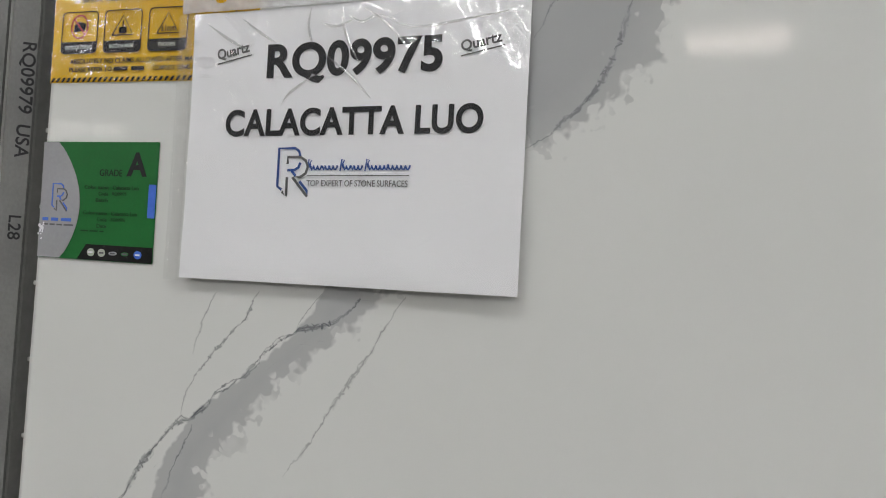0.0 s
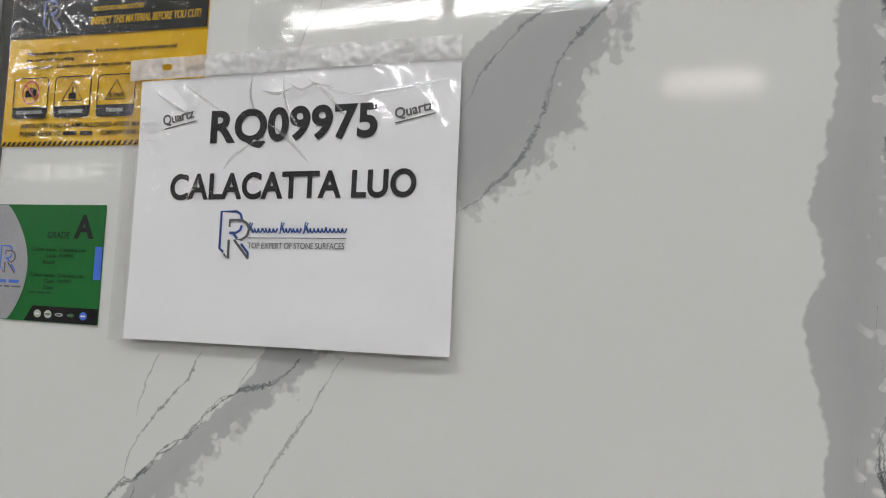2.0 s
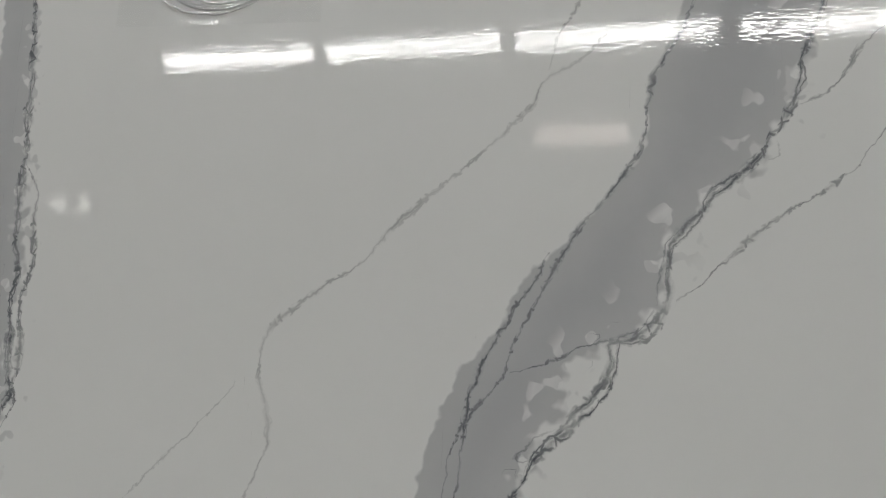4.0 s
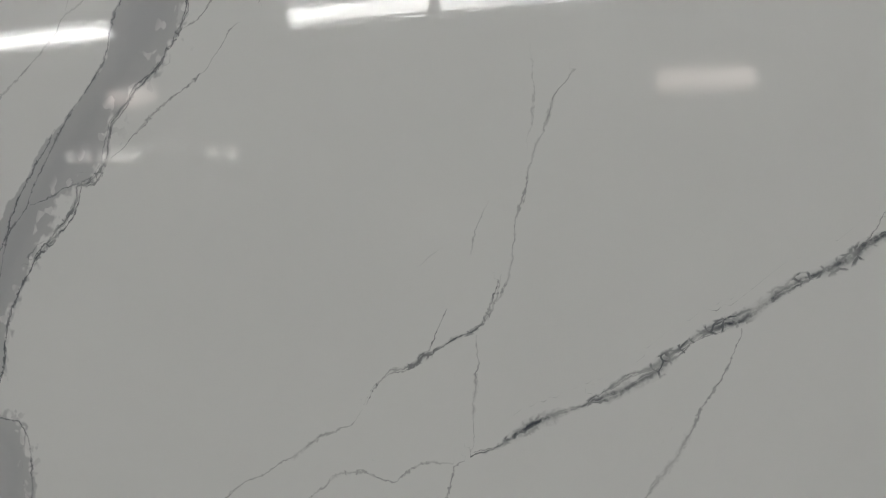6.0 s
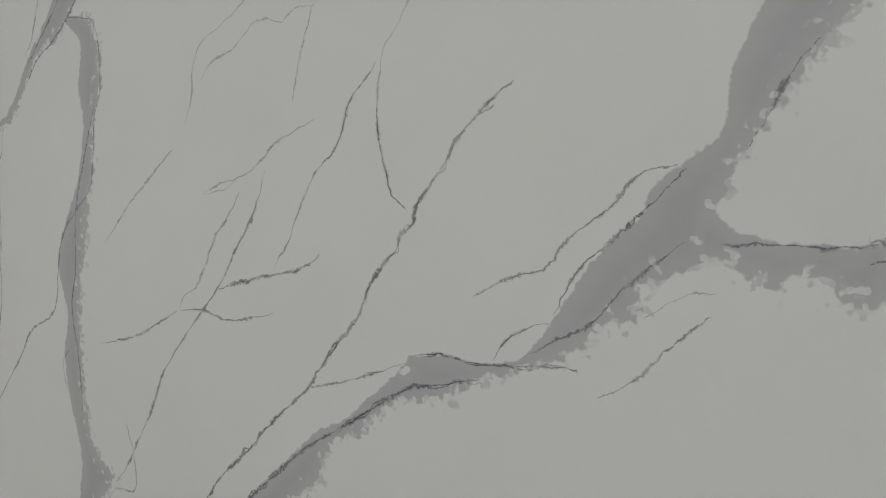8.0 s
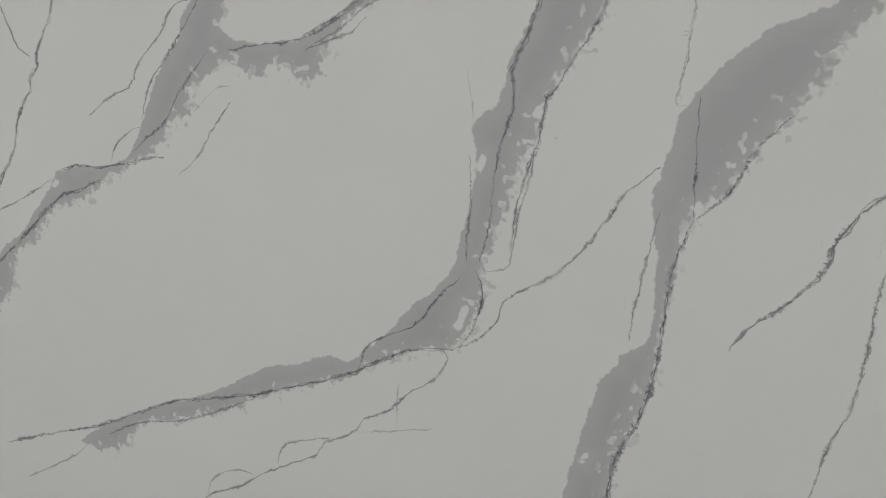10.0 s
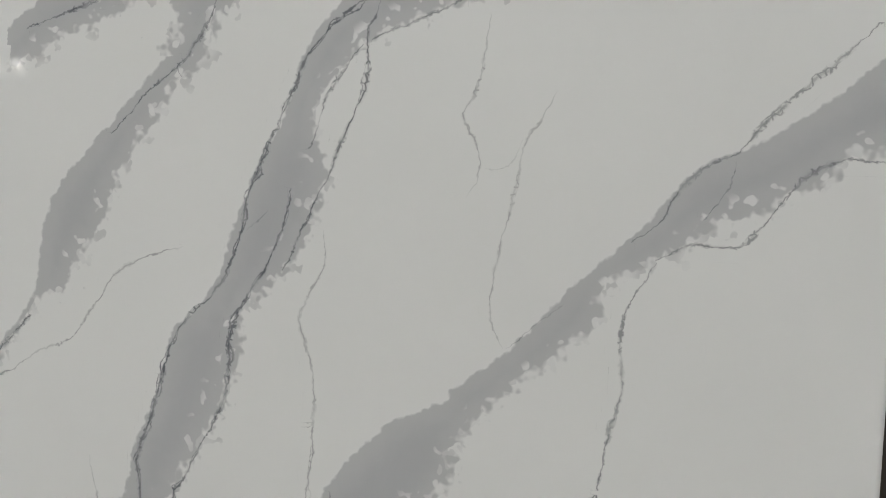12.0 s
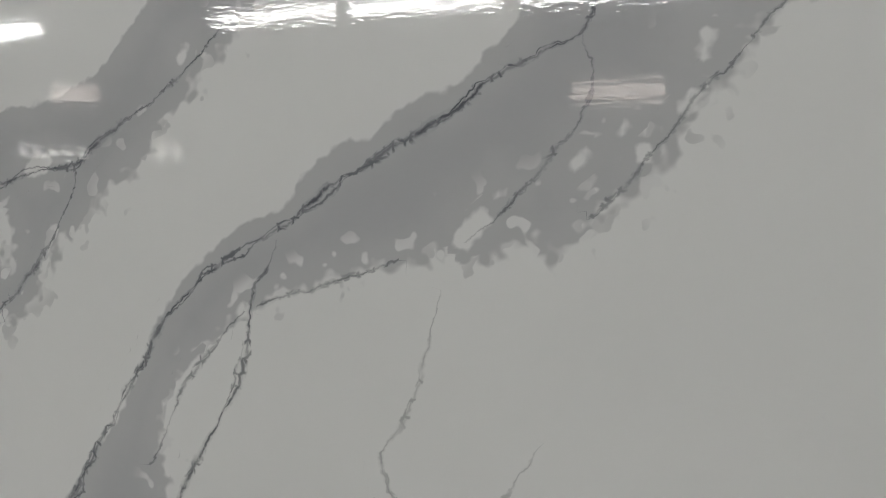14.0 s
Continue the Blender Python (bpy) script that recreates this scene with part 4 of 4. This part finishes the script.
def quartz_slab():
    xs, zs = np.meshgrid(GX, GZ)
    front = np.stack([xs, np.zeros_like(xs), zs], -1).reshape(-1, 3)
    idx = np.arange(NX * NZ).reshape(NZ, NX)
    q = np.stack([idx[:-1, :-1], idx[:-1, 1:], idx[1:, 1:], idx[1:, :-1]], -1).reshape(-1, 4)
    ring = np.concatenate([idx[0, :], idx[1:, -1], idx[-1, -2::-1], idx[-2:0:-1, 0]])
    n, m = len(front), len(ring)
    back = front[ring] + np.array([0, SLAB_T, 0])
    k = np.arange(m)
    sides = np.stack([ring, n + k, n + (k + 1) % m, ring[(k + 1) % m]], -1)
    verts = np.vstack([front, back])
    faces = np.vstack([q, sides])
    me = bpy.data.meshes.new("quartz_slab")
    me.vertices.add(len(verts))
    me.vertices.foreach_set("co", verts.ravel())
    me.loops.add(faces.size + m)
    me.loops.foreach_set("vertex_index", np.concatenate([faces.ravel(), (n + k)[::-1]]))
    me.polygons.add(len(faces) + 1)
    me.polygons.foreach_set("loop_start", np.arange(len(faces) + 1) * 4)
    me.update(calc_edges=True)
    me.validate()

    def store(name, rows):
        full = np.vstack([rows, rows[ring]]).astype(np.float32)
        me.attributes.new(name, "FLOAT_VECTOR", "POINT").data.foreach_set("vector", full.ravel())

    store("bands", np.stack([BAND, RAG, RAG], -1).reshape(-1, 3))
    for i, f in enumerate(VEIN):
        store("veins_" + "abcdefgh"[i], f.reshape(-1, 3))
    me.materials.append(QUARTZ)
    return tagged(new("quartz_slab", me), "polished white quartz slab with grey bands and dark veins", "stone slab")


quartz_slab()
for x in (0.35, 2.45):
    tagged(block("rack_beam", TIMBER, None, x, -0.12, 0.0, x + 0.12, 0.35, SLAB_Z0, bevel=0.006),
           "dark timber bearer under the quartz slab", "beam", "bearers under the slab")


# ---- the sign in its clear sleeve, hanging on the slab ----
def bow(x, z):
    """How far the hanging sheet stands off the slab."""
    d = max(0.0, 0.11 - z) / 0.22
    return 0.0022 + 0.004 * d ** 2 + 0.003 * d * max(0.0, x / 0.14) + 0.0012 * noise.noise((x * 14, z * 16, 3.0)) + 0.0002 * noise.noise((x * 30 + z * 12, z * 26, 7.0))


def bent(ob):
    for v in ob.data.vertices:
        v.co.y -= bow(v.co.x, v.co.z)
    return ob


def sheet(x0, z0, x1, z1, y, nx, nz, wrinkle=0.0, holes=(), fine=40, ripple=0.0, top=0.0):
    bm = bmesh.new()
    g = [[bm.verts.new((x0 + (x1 - x0) * i / nx, 0, z0 + (z1 - z0) * j / nz)) for i in range(nx + 1)] for j in range(nz + 1)]
    for row in g:
        for v in row:
            v.co.y = y - wrinkle * (noise.noise((v.co.x * fine, v.co.z * fine, 1.0)) + 0.5 * noise.noise((v.co.x * fine * 2.7, v.co.z * fine * 2.7, 5.0)))
            if ripple:
                v.co.y -= ripple * noise.noise((v.co.x * 26, v.co.z * 95 + 2.2 * noise.noise((v.co.x * 30, v.co.z * 12, 8.0)), 4.0))
            if top:
                k = min(1.0, max(0.0, (v.co.z - z0) / (z1 - z0) * 2.2 - 1.2))
                v.co.y -= top * k * noise.noise((v.co.x * 75 + v.co.z * 40, v.co.z * 22 - v.co.x * 18, 6.0))
    for r, s in zip(g, g[1:]):
        for a, b, c, d in zip(r, r[1:], s[1:], s):
            cx, cz = (a.co.x + c.co.x) / 2, (a.co.z + c.co.z) / 2
            if not any(((cx - hx) / hw) ** 2 + ((cz - hz) / hh) ** 2 < 1 for hx, hz, hw, hh in holes):
                bm.faces.new((a, b, c, d))
    bmesh.ops.recalc_face_normals(bm, faces=bm.faces)
    for f in bm.faces:
        f.smooth = True
        f.normal_update()
        if f.normal.y > 0:
            f.normal_flip()
    return bm


def logo(parent, cx, cz, s, y, first, second):
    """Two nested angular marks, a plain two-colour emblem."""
    p = lambda pts: [(cx + u * s, cz + v * s) for u, v in pts]
    made = []
    for pts, m, h in (([(-0.30, -0.72), (-0.50, -0.58), (-0.50, 0.93), (0.22, 0.93), (0.40, 0.82), (0.47, 0.62)], first, 0),
                      ([(0.48, 0.36), (0.40, 0.16), (0.22, 0.06), (-0.08, 0.06)], first, 0),
                      ([(0.12, 0.02), (0.30, -0.17)], first, 0),
                      ([(0.48, -0.38), (0.82, -0.74), (0.82, -0.94)], first, 0),
                      ([(-0.08, 0.30), (-0.08, 0.58), (0.48, 0.58), (0.72, 0.44), (0.82, 0.20), (0.74, -0.06), (0.50, -0.22), (0.16, -0.22), (0.86, -0.98)], second, 0.0001),
                      ([(-0.28, -0.80), (-0.08, -0.97), (-0.08, -0.22)], second, 0.0001)):
        made.append(part("emblem", stroke(p(pts), s * 0.105, y - h), m, parent))
    return made


def paper_sign():
    sign = thing("paper_sign", pose(0.2935, 0, 1.5435, 0, -1.8, 0), "printed white paper sign in a clear plastic sleeve on the slab", "sign")
    made = [part("paper", sheet(-0.1405, -0.1065, 0.1405, 0.108, 0, 150, 116), PAPER, sign, "slightly wavy white printed sheet")]
    y = -0.0005
    made.append(lettering("lettering", "RQ09975", -0.0700, 0.0480, 0.0765, 0.0800, INK, sign, y, bold=0.034, spacing=1.04))
    made.append(lettering("lettering", "CALACATTA LUO", -0.1055, 0.0072, 0.1095, 0.0288, INK, sign, y, bold=0.030, spacing=1.04))
    made.append(lettering("lettering", "Quartz", -0.1165, 0.0705, -0.0865, 0.0805, GREY_INK, sign, y, bold=0.022, turn=11))
    made.append(lettering("lettering", "Quartz", 0.0900, 0.0675, 0.1205, 0.0770, GREY_INK, sign, y, bold=0.022, turn=11))
    made.append(part("underline", stroke([(-0.1155, 0.0660), (-0.0845, 0.0722)], 0.0009, y), GREY_INK, sign))
    made.append(part("underline", stroke([(0.0905, 0.0630), (0.1225, 0.0693)], 0.0009, y), GREY_INK, sign))
    made += logo(sign, -0.0450, -0.0205, 0.0195, y, BLUE_INK, GREY_INK)
    for a, b in ((-0.0295, -0.0035), (-0.0015, 0.0175), (0.0195, 0.0555)):
        k = int((b - a) / 0.0007)
        wave = [(a + 0.0012 + (b - a - 0.0012) * q / k + 0.0006 * math.cos(q * 1.26), -0.0172 + 0.0017 * math.sin(q * 1.26) + (0.0022 if q in (2, 3, k // 2) else 0)) for q in range(k + 1)]
        made.append(part("script_bar", stroke([(a, -0.0199), (a + 0.0012, -0.0110), (a + 0.0034, -0.0118), (a + 0.0016, -0.0152), (a + 0.0042, -0.0194)], 0.0010, y), BLUE_INK, sign))
        made.append(part("script_bar", stroke(wave, 0.0013, y), BLUE_INK, sign))
    made.append(part("rule", stroke([(-0.0295, -0.0232), (0.0555, -0.0232)], 0.0006, y), GREY_INK, sign))
    made.append(lettering("lettering", "TOP EXPERT OF STONE SURFACES", -0.0295, -0.0315, 0.0545, -0.0268, GREY_INK, sign, y, bold=0.004))
    holes = [(-0.115, 0.1185, 0.0055, 0.0032), (-0.005, 0.1185, 0.0035, 0.0030), (0.0995, 0.1185, 0.0055, 0.0032)]
    made.append(part("sleeve", sheet(-0.151, -0.1070, 0.1408, 0.1085, -0.0023, 200, 150, 0.00016, (), 30, top=0.0011), CLEAR, sign, "clear creased plastic sleeve"))
    made.append(part("sleeve_top", sheet(-0.152, 0.1087, 0.1410, 0.1265, -0.0020, 290, 24, 0.0013, holes, 70), RIM, sign, "milky punched edge of the sleeve"))
    made.append(part("sleeve_edge", sheet(-0.1550, -0.1085, -0.1415, 0.1085, -0.0014, 14, 200, 0.00035, (), 110), MARGIN, sign, "clear crimped edge of the sleeve"))
    for ob in made:
        bent(ob)


def crease(parent, points, width=0.0012):
    """A raised fold in the clear sleeve."""
    bm = bmesh.new()
    ps = smooth_line([(x * 100, z * 100) for x, z in points], 0.003)
    rows = []
    for i, (x, z) in enumerate(ps):
        a, b = ps[max(0, i - 1)], ps[min(len(ps) - 1, i + 1)]
        d = (b - a) / (np.linalg.norm(b - a) + 1e-9)
        w = width * math.sin(math.pi * (i + 0.3) / (len(ps) + 0.6))
        rows.append([bm.verts.new((x - d[1] * w * k, -0.0026 - h * w, z + d[0] * w * k)) for k, h in ((1, 0), (0.6, 0.11), (0, 0.18), (-0.6, 0.11), (-1, 0))])
    for r, s in zip(rows, rows[1:]):
        for k in range(4):
            bm.faces.new((r[k], r[k + 1], s[k + 1], s[k])).smooth = True
    bmesh.ops.recalc_face_normals(bm, faces=bm.faces)
    return bent(part("crease", bm, CREASE, parent))


CREASE = clear_film("sleeve_fold", 0.10, 200, 0.05, 0.06, 0.40)
paper_sign()
SIGN = bpy.data.objects["paper_sign"]
for fold in ([(-0.005, 0.106), (-0.002, 0.085), (0.010, 0.062)], [(-0.032, 0.106), (-0.034, 0.092), (-0.030, 0.078)],
             [(0.012, 0.104), (0.034, 0.088), (0.050, 0.07)], [(-0.125, 0.098), (-0.105, 0.085), (-0.088, 0.076)],
             [(-0.095, 0.102), (-0.078, 0.090), (-0.062, 0.080)], [(0.045, 0.099), (0.035, 0.092), (0.06, 0.086), (0.10, 0.090), (0.132, 0.094)],
             [(-0.02, 0.070), (0.004, 0.052), (0.022, 0.034)], [(-0.055, 0.030), (-0.048, 0.040), (-0.03, 0.052)],
             [(0.0, 0.098), (0.012, 0.092), (0.024, 0.096), (0.04, 0.092)], [(-0.024, 0.094), (-0.01, 0.09), (0.004, 0.094)]):
    crease(SIGN, fold)


# ---- the yellow notice ----
def yellow_notice():
    n = thing("notice_label", pose(-0.001, -0.0004, 1.592, 0, -0.6, 0), "glossy yellow and black fabricator notice stuck on the slab", "label")
    w, h = 0.211, 0.148
    part("backing", sheet(0, 0, w, h, 0, 60, 40, 0.0002, (), 40), YELLOW, n)
    y = -0.0009
    part("header", plate(rect(0.0005, 0.098, w - 0.0005, h), 0.0002, y), BLACK_VINYL, n, "black header of the notice")
    yy = y - 0.0003
    lettering("lettering", "NOTICE TO FABRICATORS:", 0.092, 0.1185, 0.146, 0.1225, YELLOW, n, yy, bold=0.01, shear=0.2)
    lettering("lettering", "INSPECT THIS MATERIAL BEFORE YOU CUT!", 0.091, 0.1065, 0.204, 0.1135, YELLOW, n, yy, bold=0.014, shear=0.2)
    logo(n, 0.045, 0.118, 0.014, yy, BLUE_INK, GREY_INK)
    lettering("lettering", "When matching two or more slabs,  it is advised to check batch numbers and", 0.022, 0.0812, 0.182, 0.0855, INK, n, y, bold=0.016)
    lettering("lettering", "the same before cutting.", 0.022, 0.0756, 0.076, 0.0797, INK, n, y, bold=0.016)
    lettering("lettering", "Do not store.  Outdoor conditions may cause damage to quartz stone.", 0.022, 0.0686, 0.186, 0.0729, INK, n, y, bold=0.016)
    for i in range(4):
        x = 0.0105 + 0.0468 * i
        box_pts = arc(x + 0.035, 0.0575, 0.004, 0.004, 0, 90, 6) + arc(x + 0.004, 0.0575, 0.004, 0.004, 90, 180, 6) + arc(x + 0.004, 0.0295, 0.004, 0.004, 180, 270, 6) + arc(x + 0.035, 0.0295, 0.004, 0.004, 270, 360, 6)
        part("icon_frame", stroke(box_pts + box_pts[:1], 0.0009, y), INK, n)
        part("icon_caption", plate(rect(x + 0.0005, 0.0258, x + 0.0385, 0.0355), 0.0002, y), BLACK_VINYL, n)
        words = ("OUTDOOR STORING", "BATCH NUMBERS", "THICKNESS", "")[i]
        if words:
            half = 0.00098 * len(words)
            lettering("lettering", words, x + 0.0195 - half, 0.0290, x + 0.0195 + half, 0.0322, PALE_INK, n, y - 0.0004, bold=0.016)
        else:
            bars("caption_line", x + 0.008, x + 0.031, 0.0305, 0.0022, PALE_INK, n, y - 0.0004, 23, word=0.012)
        if i == 0:
            ring = arc(x + 0.0195, 0.0485, 0.0090, 0.0100, 0, 359, 26)
            part("icon_ring", stroke(ring + ring[:1], 0.0014, y - 0.0002), RED_INK, n)
            part("icon_mark", plate([(x + 0.013, 0.044), (x + 0.025, 0.045), (x + 0.0265, 0.051), (x + 0.019, 0.0535), (x + 0.0135, 0.05)], 0.0002, y), INK, n)
            part("icon_slash", stroke([(x + 0.0132, 0.0555), (x + 0.026, 0.0415)], 0.0014, y - 0.0003), RED_INK, n)
        else:
            tri = [(x + 0.0085, 0.0400), (x + 0.0305, 0.0400), (x + 0.0195, 0.0570), (x + 0.0085, 0.0400)]
            part("icon_triangle", stroke(tri, 0.0010, y), INK, n)
            if i == 1:
                part("icon_mark", plate(rect(x + 0.0155, 0.0415, x + 0.0235, 0.0470), 0.0002, y), INK, n)
                part("icon_mark", stroke([(x + 0.0195, 0.047), (x + 0.0195, 0.0525)], 0.0012, y), INK, n)
            elif i == 2:
                lettering("lettering", "\u00b11mm", x + 0.0125, 0.0418, x + 0.0275, 0.0470, INK, n, y, bold=0.01)
            else:
                part("icon_mark", plate(rect(x + 0.0185, 0.0425, x + 0.0205, 0.0510), 0.0002, y), INK, n)
    lettering("lettering", "ABSOLUTELY NO CLAIMS ALLOWED AFTER MATERIAL IS CUT", 0.0215, 0.0162, 0.190, 0.0205, INK, n, y, bold=0.014)
    lettering("lettering", "PLEASE REFER TO", 0.0215, 0.0092, 0.0680, 0.0132, INK, n, y, bold=0.014)
    bars("name_bar", 0.0700, 0.1090, 0.0112, 0.0034, INK, n, y, 9, word=0.016)
    lettering("lettering", "COMPLETE TERMS AND CONDITIONS", 0.1110, 0.0092, 0.190, 0.0132, INK, n, y, bold=0.014)
    bm = bmesh.new()
    for i in range(36):
        x = 0.001 + i * 0.0058
        vs = [bm.verts.new((x + a, y, b)) for a, b in ((0, 0.0003), (0.0029, 0.0003), (0.0055, 0.0042), (0.0026, 0.0042))]
        bm.faces.new(vs)
    bmesh.ops.recalc_face_normals(bm, faces=bm.faces)
    part("hazard_stripe", bm, BLACK_VINYL, n, "black slanting hazard stripes")
    part("film", sheet(0.001, 0.001, w - 0.001, h, -0.0019, 110, 150, 0.00015, (), 55, ripple=0.0010), FILM, n, "clear wrinkled film")


FILM = clear_film("wrinkled_film", 0.004, 75, 0.15, 0.022, 0.10)
yellow_notice()


# ---- the green grade card ----
def grade_card():
    c = thing("grade_card", pose(0.0, -0.0006, 1.4385, 0, -1.0, 0), "green and silver printed grade card stuck on the slab", "label")
    w, h = 0.1245, 0.1015
    part("card", box(bmesh.new(), 0, -0.0004, 0, w, 0, h), GREEN, c)
    y = -0.0005
    part("silver_field", plate([(0.0004, 0.0004), (0.025, 0.0004)] + [(0.025 + 0.023 * math.sin(math.pi * (k + 1) / 21) ** 0.8 - 0.008 * k / 20, 0.0004 + 0.1007 * (k + 1) / 21) for k in range(20)] + [(0.017, h - 0.0004), (0.0004, h - 0.0004)], 0.0002, y), SILVER, c, "silver grey rounded field")
    logo(c, 0.020, 0.053, 0.0125, y - 0.0003, VIOLET, GREY_INK)
    bars("script_line", 0.004, 0.041, 0.0335, 0.0028, VIOLET, c, y - 0.0003, 31, word=0.013)
    bars("small_print", 0.006, 0.040, 0.0290, 0.0014, GREY_INK, c, y - 0.0003, 32, word=0.008)
    lettering("lettering", "A", 0.0925, 0.0725, 0.1135, 0.0928, INK, c, y, bold=0.034)
    lettering("lettering", "GRADE", 0.0640, 0.0722, 0.0880, 0.0780, INK, c, y, bold=0.004)
    for k, (left, right, z) in enumerate((("Color name", "Calacatta Luo", 0.0625), ("Code", "RQ09975", 0.0570), ("Batch", "", 0.0515), ("Color name", "Calacatta Luo", 0.0405), ("Code", "RQ09975", 0.0350), ("Date", "", 0.0295))):
        lettering("lettering", left, 0.0745 - 0.0026 * len(left), z - 0.0016, 0.0745, z + 0.0018, DARK_GREEN, c, y, bold=0.02)
        if right:
            lettering("lettering", right, 0.0790, z - 0.0016, 0.0790 + 0.0021 * len(right), z + 0.0018, DARK_GREEN, c, y, bold=0.02)
    bars("small_print", 0.047, 0.072, 0.0250, 0.0012, DARK_GREEN, c, y, 33, word=0.008)
    part("footer", plate([(0.045, 0.0004), (w - 0.0004, 0.0004), (w - 0.0004, 0.0135), (0.054, 0.0135)], 0.0002, y), BLACK_VINYL, c, "black footer of the card")
    for k, (x, m) in enumerate(((0.0600, PALE_INK), (0.0715, PALE_INK), (0.0835, SILVER), (0.0960, GREEN), (0.1095, VIOLET))):
        part("badge", plate(arc(x, 0.0068, 0.0040 if k != 2 else 0.0044, 0.0034 if k not in (2, 3) else 0.0016, n=20), 0.0002, y - 0.0003), m, c)
        part("badge_mark", plate(rect(x - 0.0024, 0.0061, x + 0.0024, 0.0075), 0.0002, y - 0.0006), PAPER if k in (0, 4) else GREY_INK, c)
    part("blue_tab", plate(rect(0.1165, 0.0380, 0.1240, 0.0660), 0.0002, y), VIOLET, c, "blue sticker on the card's edge")
    bm = bmesh.new()
    rnd = random.Random(5)
    for k in range(14):
        x, z, s = rnd.uniform(0.0, 0.006), rnd.uniform(0.016, 0.030), rnd.uniform(0.0006, 0.0018)
        bm.faces.new([bm.verts.new((x + s * math.cos(a) * rnd.uniform(0.6, 1.3), y - 0.0004, z + s * math.sin(a) * rnd.uniform(0.6, 1.3))) for a in (0, 1.1, 2.2, 3.3, 4.4, 5.3)])
    bmesh.ops.recalc_face_normals(bm, faces=bm.faces)
    part("scuff", bm, PAPER, c, "white scuffed spot at the card's edge")


grade_card()

# ---- clear tape and wrap near the slab's top ----
tagged(part("clear_tape", sheet(0.250, 1.655, 0.298, 1.785, -0.0045, 30, 60, 0.0004, (), 40), TAPE), "clear adhesive tape holding the sleeve to the slab", "tape")


def ridge(bm, points, width, y, height):
    """A low rounded fold along points, laid on the stone."""
    ps = [Vector((x, 0, z)) for x, z in points]
    rows = []
    for i, q in enumerate(ps):
        d = (ps[min(len(ps) - 1, i + 1)] - ps[max(0, i - 1)]).normalized()
        w = width * (0.25 + 0.75 * math.sin(math.pi * i / (len(ps) - 1)))
        rows.append([bm.verts.new(q + Vector((-d.z, 0, d.x)) * w * k / 2 + Vector((0, y - h * height, 0))) for k, h in ((1, 0), (0.55, 0.7), (0, 1), (-0.55, 0.7), (-1, 0))])
    for r, t in zip(rows, rows[1:]):
        for k in range(4):
            bm.faces.new((r[k], r[k + 1], t[k + 1], t[k])).smooth = True


def wrap(cx, cz, rx, rz, seed):
    rnd = random.Random(seed)
    ob = tagged(part("clear_wrap", sheet(cx - rx, cz - rz * 0.9, cx + rx, min(SLAB_Z1 - 0.002, cz + rz * 0.9), -0.0005, 60, 40, 0.0003, (), 60), WRAP), "clear crumpled plastic patch stuck near the slab's top", "plastic film")
    for k in range(10):
        bm = bmesh.new()
        a0, span, f = rnd.uniform(195, 235), rnd.uniform(65, 115), 0.45 + 0.055 * k
        pts = arc(cx + rnd.uniform(-0.005, 0.005), cz + 0.02, rx * f, rz * f * 1.15, a0, min(345, a0 + span), 26)
        pts = [(x + 0.0008 * noise.noise((x * 90, z * 90, k)), z + 0.0012 * noise.noise((x * 70, z * 70, k + 9.0))) for x, z in pts]
        ridge(bm, pts, rnd.uniform(0.0018, 0.0040), -0.0012, 0.00028)
        bmesh.ops.recalc_face_normals(bm, faces=bm.faces)
        part("fold", bm, CREASE, ob)


wrap(0.842, 1.765, 0.075, 0.070, 3)


# ---- what stands beside the slab ----
def stored_slab(x0, x1, y0, face, name_text="", code=""):
    s = thing("stored_slab", pose(x0, y0, 0), "stone slab stored on end, its sawn edge outwards", "stone slab", "slabs stored on end")
    w = x1 - x0
    block("body", face, s, 0, 0.003, 0.0, w, 1.9, 1.95, bevel=0.002)
    block("sawn_edge", EDGE_GREY, s, 0.0005, 0, 0.002, w - 0.0005, 0.0028, 1.948, label="rough grey sawn edge")
    if name_text:
        lettering("lettering", name_text, w - 0.0115 - 0.0555, 1.585 - 0.0105, w - 0.0115 + 0.0555, 1.585 + 0.0105, INK, s, -0.0004, bold=0.014, turn=-90, shear=0.15)
        lettering("lettering", code, w - 0.0115 - 0.0115, 1.462 - 0.0080, w - 0.0115 + 0.0115, 1.462 + 0.0080, INK, s, -0.0004, bold=0.01, turn=-90)
    return s


stored_slab(-0.093, -0.058, 0.035, SHADED_STONE, "RQ09979  USA", "L28")
stored_slab(-0.146, -0.097, 0.033, PALE_STONE)
stored_slab(-0.200, -0.150, 0.045, PALE_STONE)
# added rack: pale bars imitate bright ticks beside the slab, the post is unseen
rack = thing("tick_rack", pose(-0.012, 0.095, 0), "added dark steel rack holding short pale ticks", "rack")
block("post", STEEL, rack, -0.035, 0.0, 0.0, 0.0, 0.05, 1.95, bevel=0.004)
for k in range(14):
    block("pale_tick", PALE_STONE, rack, -0.0455, -0.045, 1.038 + 0.074 * k, -0.018, -0.0005, 1.0425 + 0.074 * k, bevel=0.001)
post = thing("timber_post", pose(3.035, 0.05, 0), "dark brown timber upright beside the slab", "post")
block("upright", TIMBER, post, 0, 0, 0, 0.34, 0.12, 2.1, bevel=0.008)
for z in (0.62, 1.12, 1.42):
    bm = bmesh.new()
    bmesh.ops.create_cone(bm, cap_ends=True, segments=16, radius1=0.013, radius2=0.011, depth=0.008, matrix=pose(0.035, -0.003, z, 90))
    part("bolt", bm, STEEL, post)
